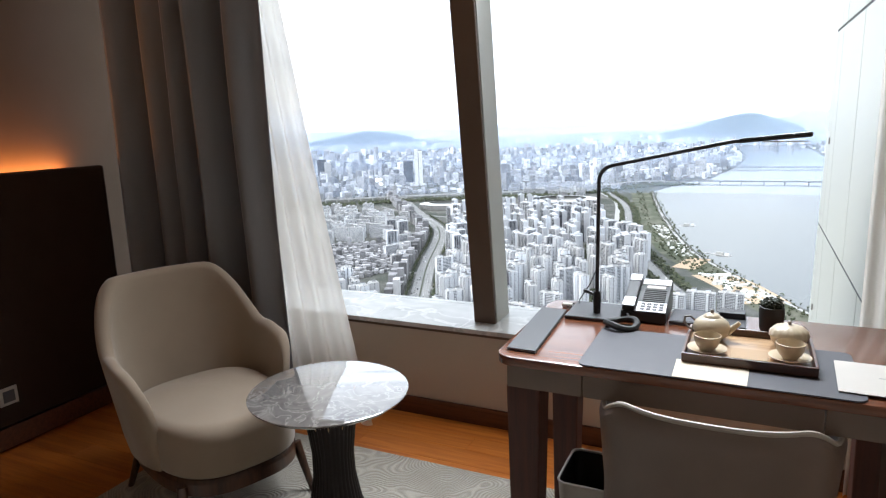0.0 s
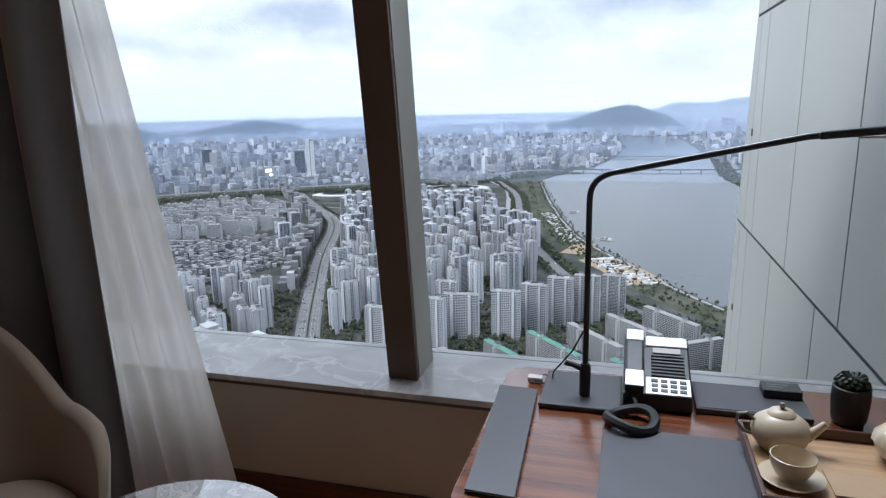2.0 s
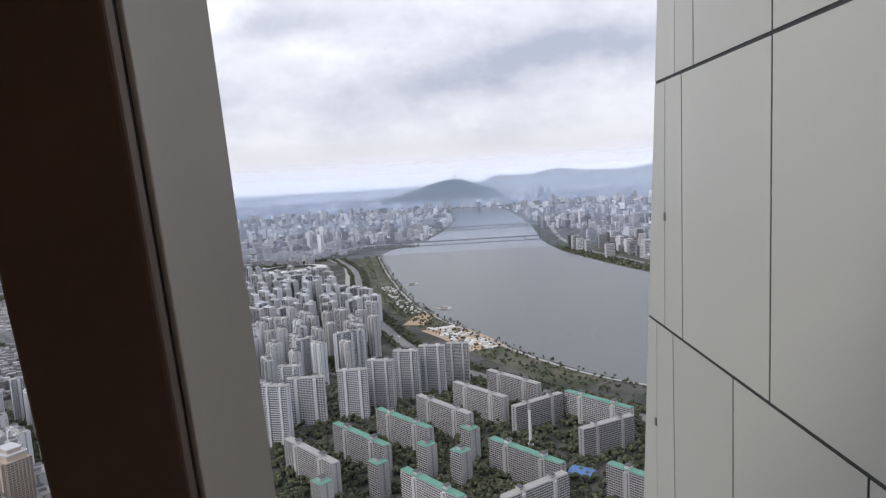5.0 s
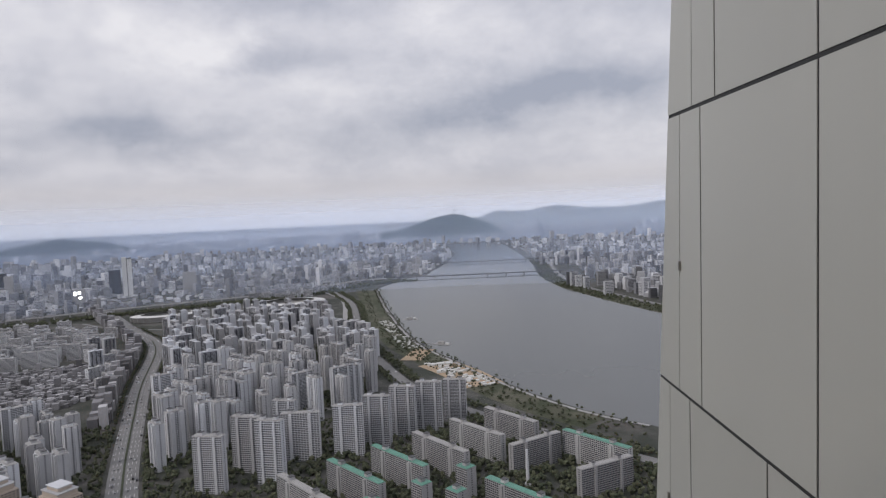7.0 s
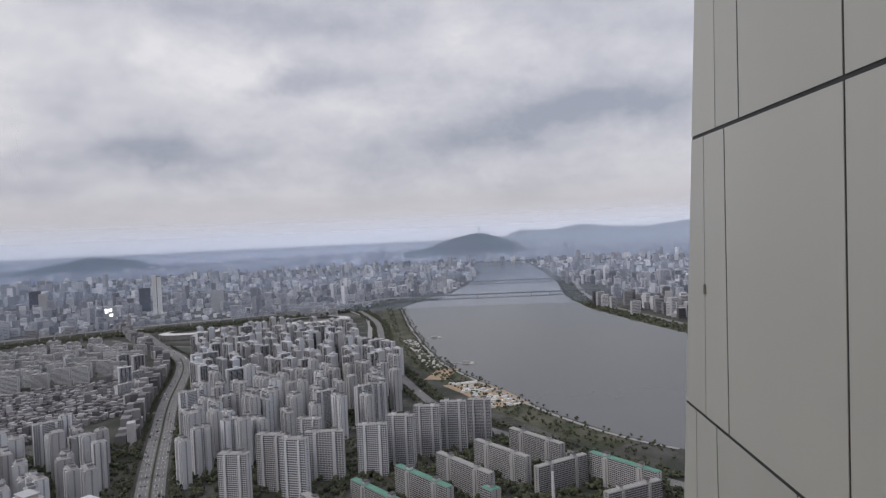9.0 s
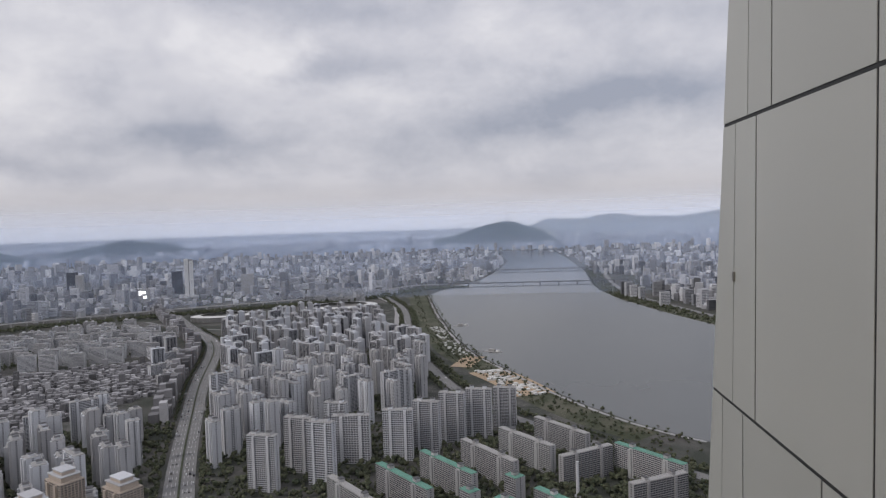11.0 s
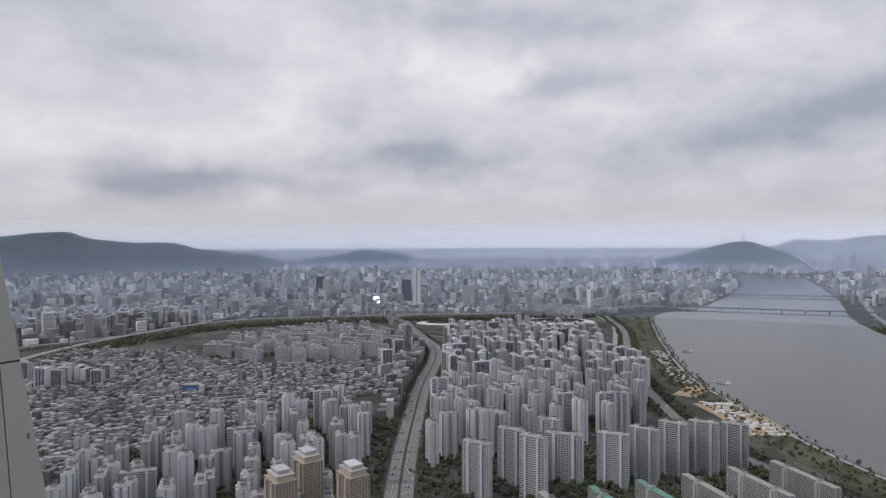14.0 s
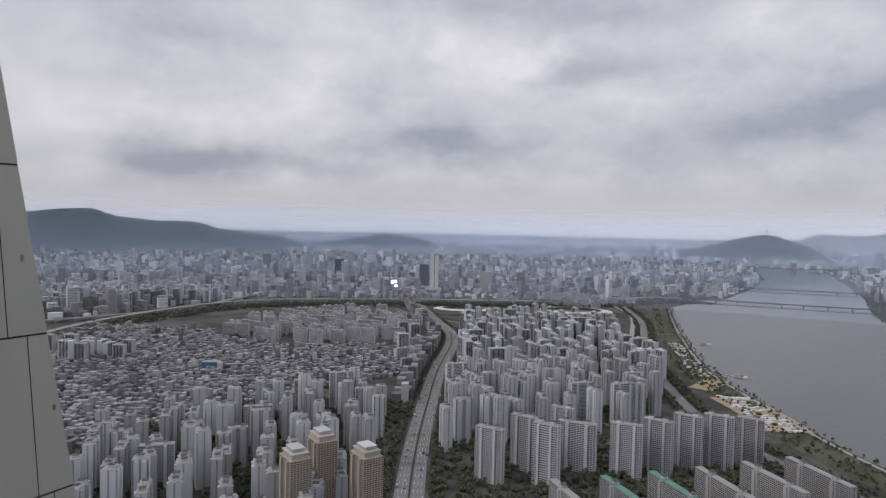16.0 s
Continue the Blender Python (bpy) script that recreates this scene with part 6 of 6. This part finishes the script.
for _ in range(60):
    s = city.random()
    rows.append((40 - 115 * s + city.uniform(-38, 30), 1375 + 225 * s + city.uniform(-12, 12), city.uniform(6, 22), city.uniform(5, 10), city.uniform(2.5, 5), 0.5 + city.uniform(-0.1, 0.1), 0.9))
for _ in range(90):
    s = city.random()
    rows.append((-150 - 130 * s + city.uniform(-22, 22), 1790 + 480 * s, city.uniform(4, 10), city.uniform(4, 6), 2.2, 1.1, 0.9))
boxes("riverside_sheds", rows, C["tent"], "white sheds, tents and parked buses by the river", "sheds")


def jetty(x, y, turn, label):
    o, k = lay(x, y, 0.6)
    ob = tagged(new("jetty"), label, "jetty")
    ob.matrix_basis = Matrix.LocRotScale(o, Euler((0, 0, turn)), (k, k, k))
    part("deck", box(-26, 26, -7, 7, 0, 1.4), C["concrete"], ob)
    part("hut", box(-12, 6, -5, 5, 1.42, 8), C["roof"], ob)
    part("hut", box(10, 20, -4, 4, 1.42, 6), C["tent"], ob)
    part("gangway", box(-60, -26, -1.5, 1.5, 0.2, 1.0), C["concrete"], ob)


jetty(-188, 2290, 0.2, "grey floating jetty with a hut on the river")
jetty(-62, 1830, -0.4, "long floating jetty with low huts on the river")


# ---- hills on the horizon ----
def ridge(name, a0, a1, dist, crest, label, rough=0.05, steps=120):
    """A wooded ridge seen between two bearings; crest gives the angle over eye level by bearing."""
    verts, faces = [], []
    depth = 14
    for i in range(steps + 1):
        a = a0 + (a1 - a0) * i / steps
        e = np.interp(a, [c[0] for c in crest], [c[1] for c in crest])
        e += rough * noise.noise((a * 0.6, dist * 0.001, 0)) + rough * 0.3 * noise.noise((a * 1.7, dist * 0.002, 3))
        top = max(2.0, dist * math.tan(radians(float(e))) - GROUND)
        for j in range(depth + 1):
            s = j / depth
            r = dist * (0.93 + 0.14 * s)
            lift = math.sin(math.pi * s) ** 1.3 * (1 + 0.3 * noise.noise((a * 0.9, s * 5, 1.0)) * abs(2 * s - 1))
            x, y = EYE.x + r * math.sin(radians(a)), EYE.y + r * math.cos(radians(a))
            verts.append(tuple(lay(x, y, -4 + (top + 4) * lift)[0]))
    for i in range(steps):
        for j in range(depth):
            p = i * (depth + 1) + j
            faces.append((p, p + depth + 1, p + depth + 2, p + 1))
    ob = loose(name, verts, faces, C["hill"], label, "hills", "structure")
    ob.data.polygons.foreach_set("use_smooth", [True] * len(ob.data.polygons))


ridge("hill_range_left", -75, -38, 9000, [(-75, 0.3), (-66, 0.6), (-61, 0.4), (-59.4, 0.5), (-57.6, 0.8), (-55.3, 0.88), (-53.7, 0.32), (-50.8, 0.02), (-47.8, 0.01), (-46, -0.5), (-41, -1.1), (-38, -2.0)], "wooded mountain range in haze")
ridge("foothill_left", -66, -46, 8700, [(-66, -1.0), (-58, -0.6), (-54, -0.9), (-50, -1.4), (-46, -3.0)], "dark wooded foothill in haze")
ridge("low_hill", -40, -26, 11000, [(-40, -2), (-35.1, -1.2), (-32, -0.68), (-29, -1.1), (-26, -2)], "low wooded hill in haze")
ridge("round_hill", -7.5, 4.5, 10000, [(-7.5, -2.4), (-6.7, -1.5), (-4.7, -1.15), (-2.7, -0.5), (-1.2, -0.18), (-0.4, -0.1), (0.3, -0.2), (1.3, -0.55), (3, -1.2), (4.5, -2.2)], "wooded city hill in haze", 0.03)
ridge("hill_range_right", -3.0, 42, 13600, [(-3, -1.4), (0.5, -0.75), (1.8, -0.5), (3.3, 0.04), (4.5, -0.03), (6.2, -0.09), (7.6, 0.22), (8.7, 0.32), (11, -0.02), (13.8, -0.1), (15.5, 0.1), (17, 0.32), (19, 0.1), (25, 0.4), (34, 0.2), (42, -0.5)], "mountain range in haze")
o, k = lay(-70, 10000, 355)
mast = tagged(new("hill_mast"), "slim broadcasting tower on the hill", "tower")
mast.matrix_basis = Matrix.LocRotScale(o, None, (k, k, k))
part("shaft", lathe([(9, -30), (6, 40), (12, 48), (12, 60), (4, 64), (1.5, 130), (0, 131)], 12), C["roof"], mast)

# ---- tinted sheets added between the quarters to stand in for haze ----
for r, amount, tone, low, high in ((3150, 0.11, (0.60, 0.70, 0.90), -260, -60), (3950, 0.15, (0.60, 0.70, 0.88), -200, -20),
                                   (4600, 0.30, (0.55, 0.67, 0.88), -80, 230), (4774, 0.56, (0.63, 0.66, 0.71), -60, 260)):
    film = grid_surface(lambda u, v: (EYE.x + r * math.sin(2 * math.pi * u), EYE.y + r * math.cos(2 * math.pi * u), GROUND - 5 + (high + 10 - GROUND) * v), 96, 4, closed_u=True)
    setting("haze", film, haze_stand_in("haze", amount, tone, low, high), "tinted see-through sheet standing in for haze over the city", "haze", True)

# ---- floor planks ----
PLANKS = {}
for i in range(40):
    y0 = FRONT - 0.014 - (i + 1) * 0.118
    x = LEFT - 1.3 * ((i * 0.37) % 1)
    while x < RIGHT:
        x0, x1 = max(x, LEFT), min(x + 1.3, RIGHT)
        if x1 - x0 > 0.02 and y0 > -2.2:
            w = round(x1 - x0, 3)
            if w not in PLANKS:
                PLANKS[w] = done("plank", box(0.0004, w - 0.0004, 0.0004, 0.1176, -0.0118, 0.0, 0.0008, segments=1), M["plank"])
            p = new("plank", PLANKS[w])
            p.location = (x0, y0, 0)
            p.parent = floor
        x += 1.3
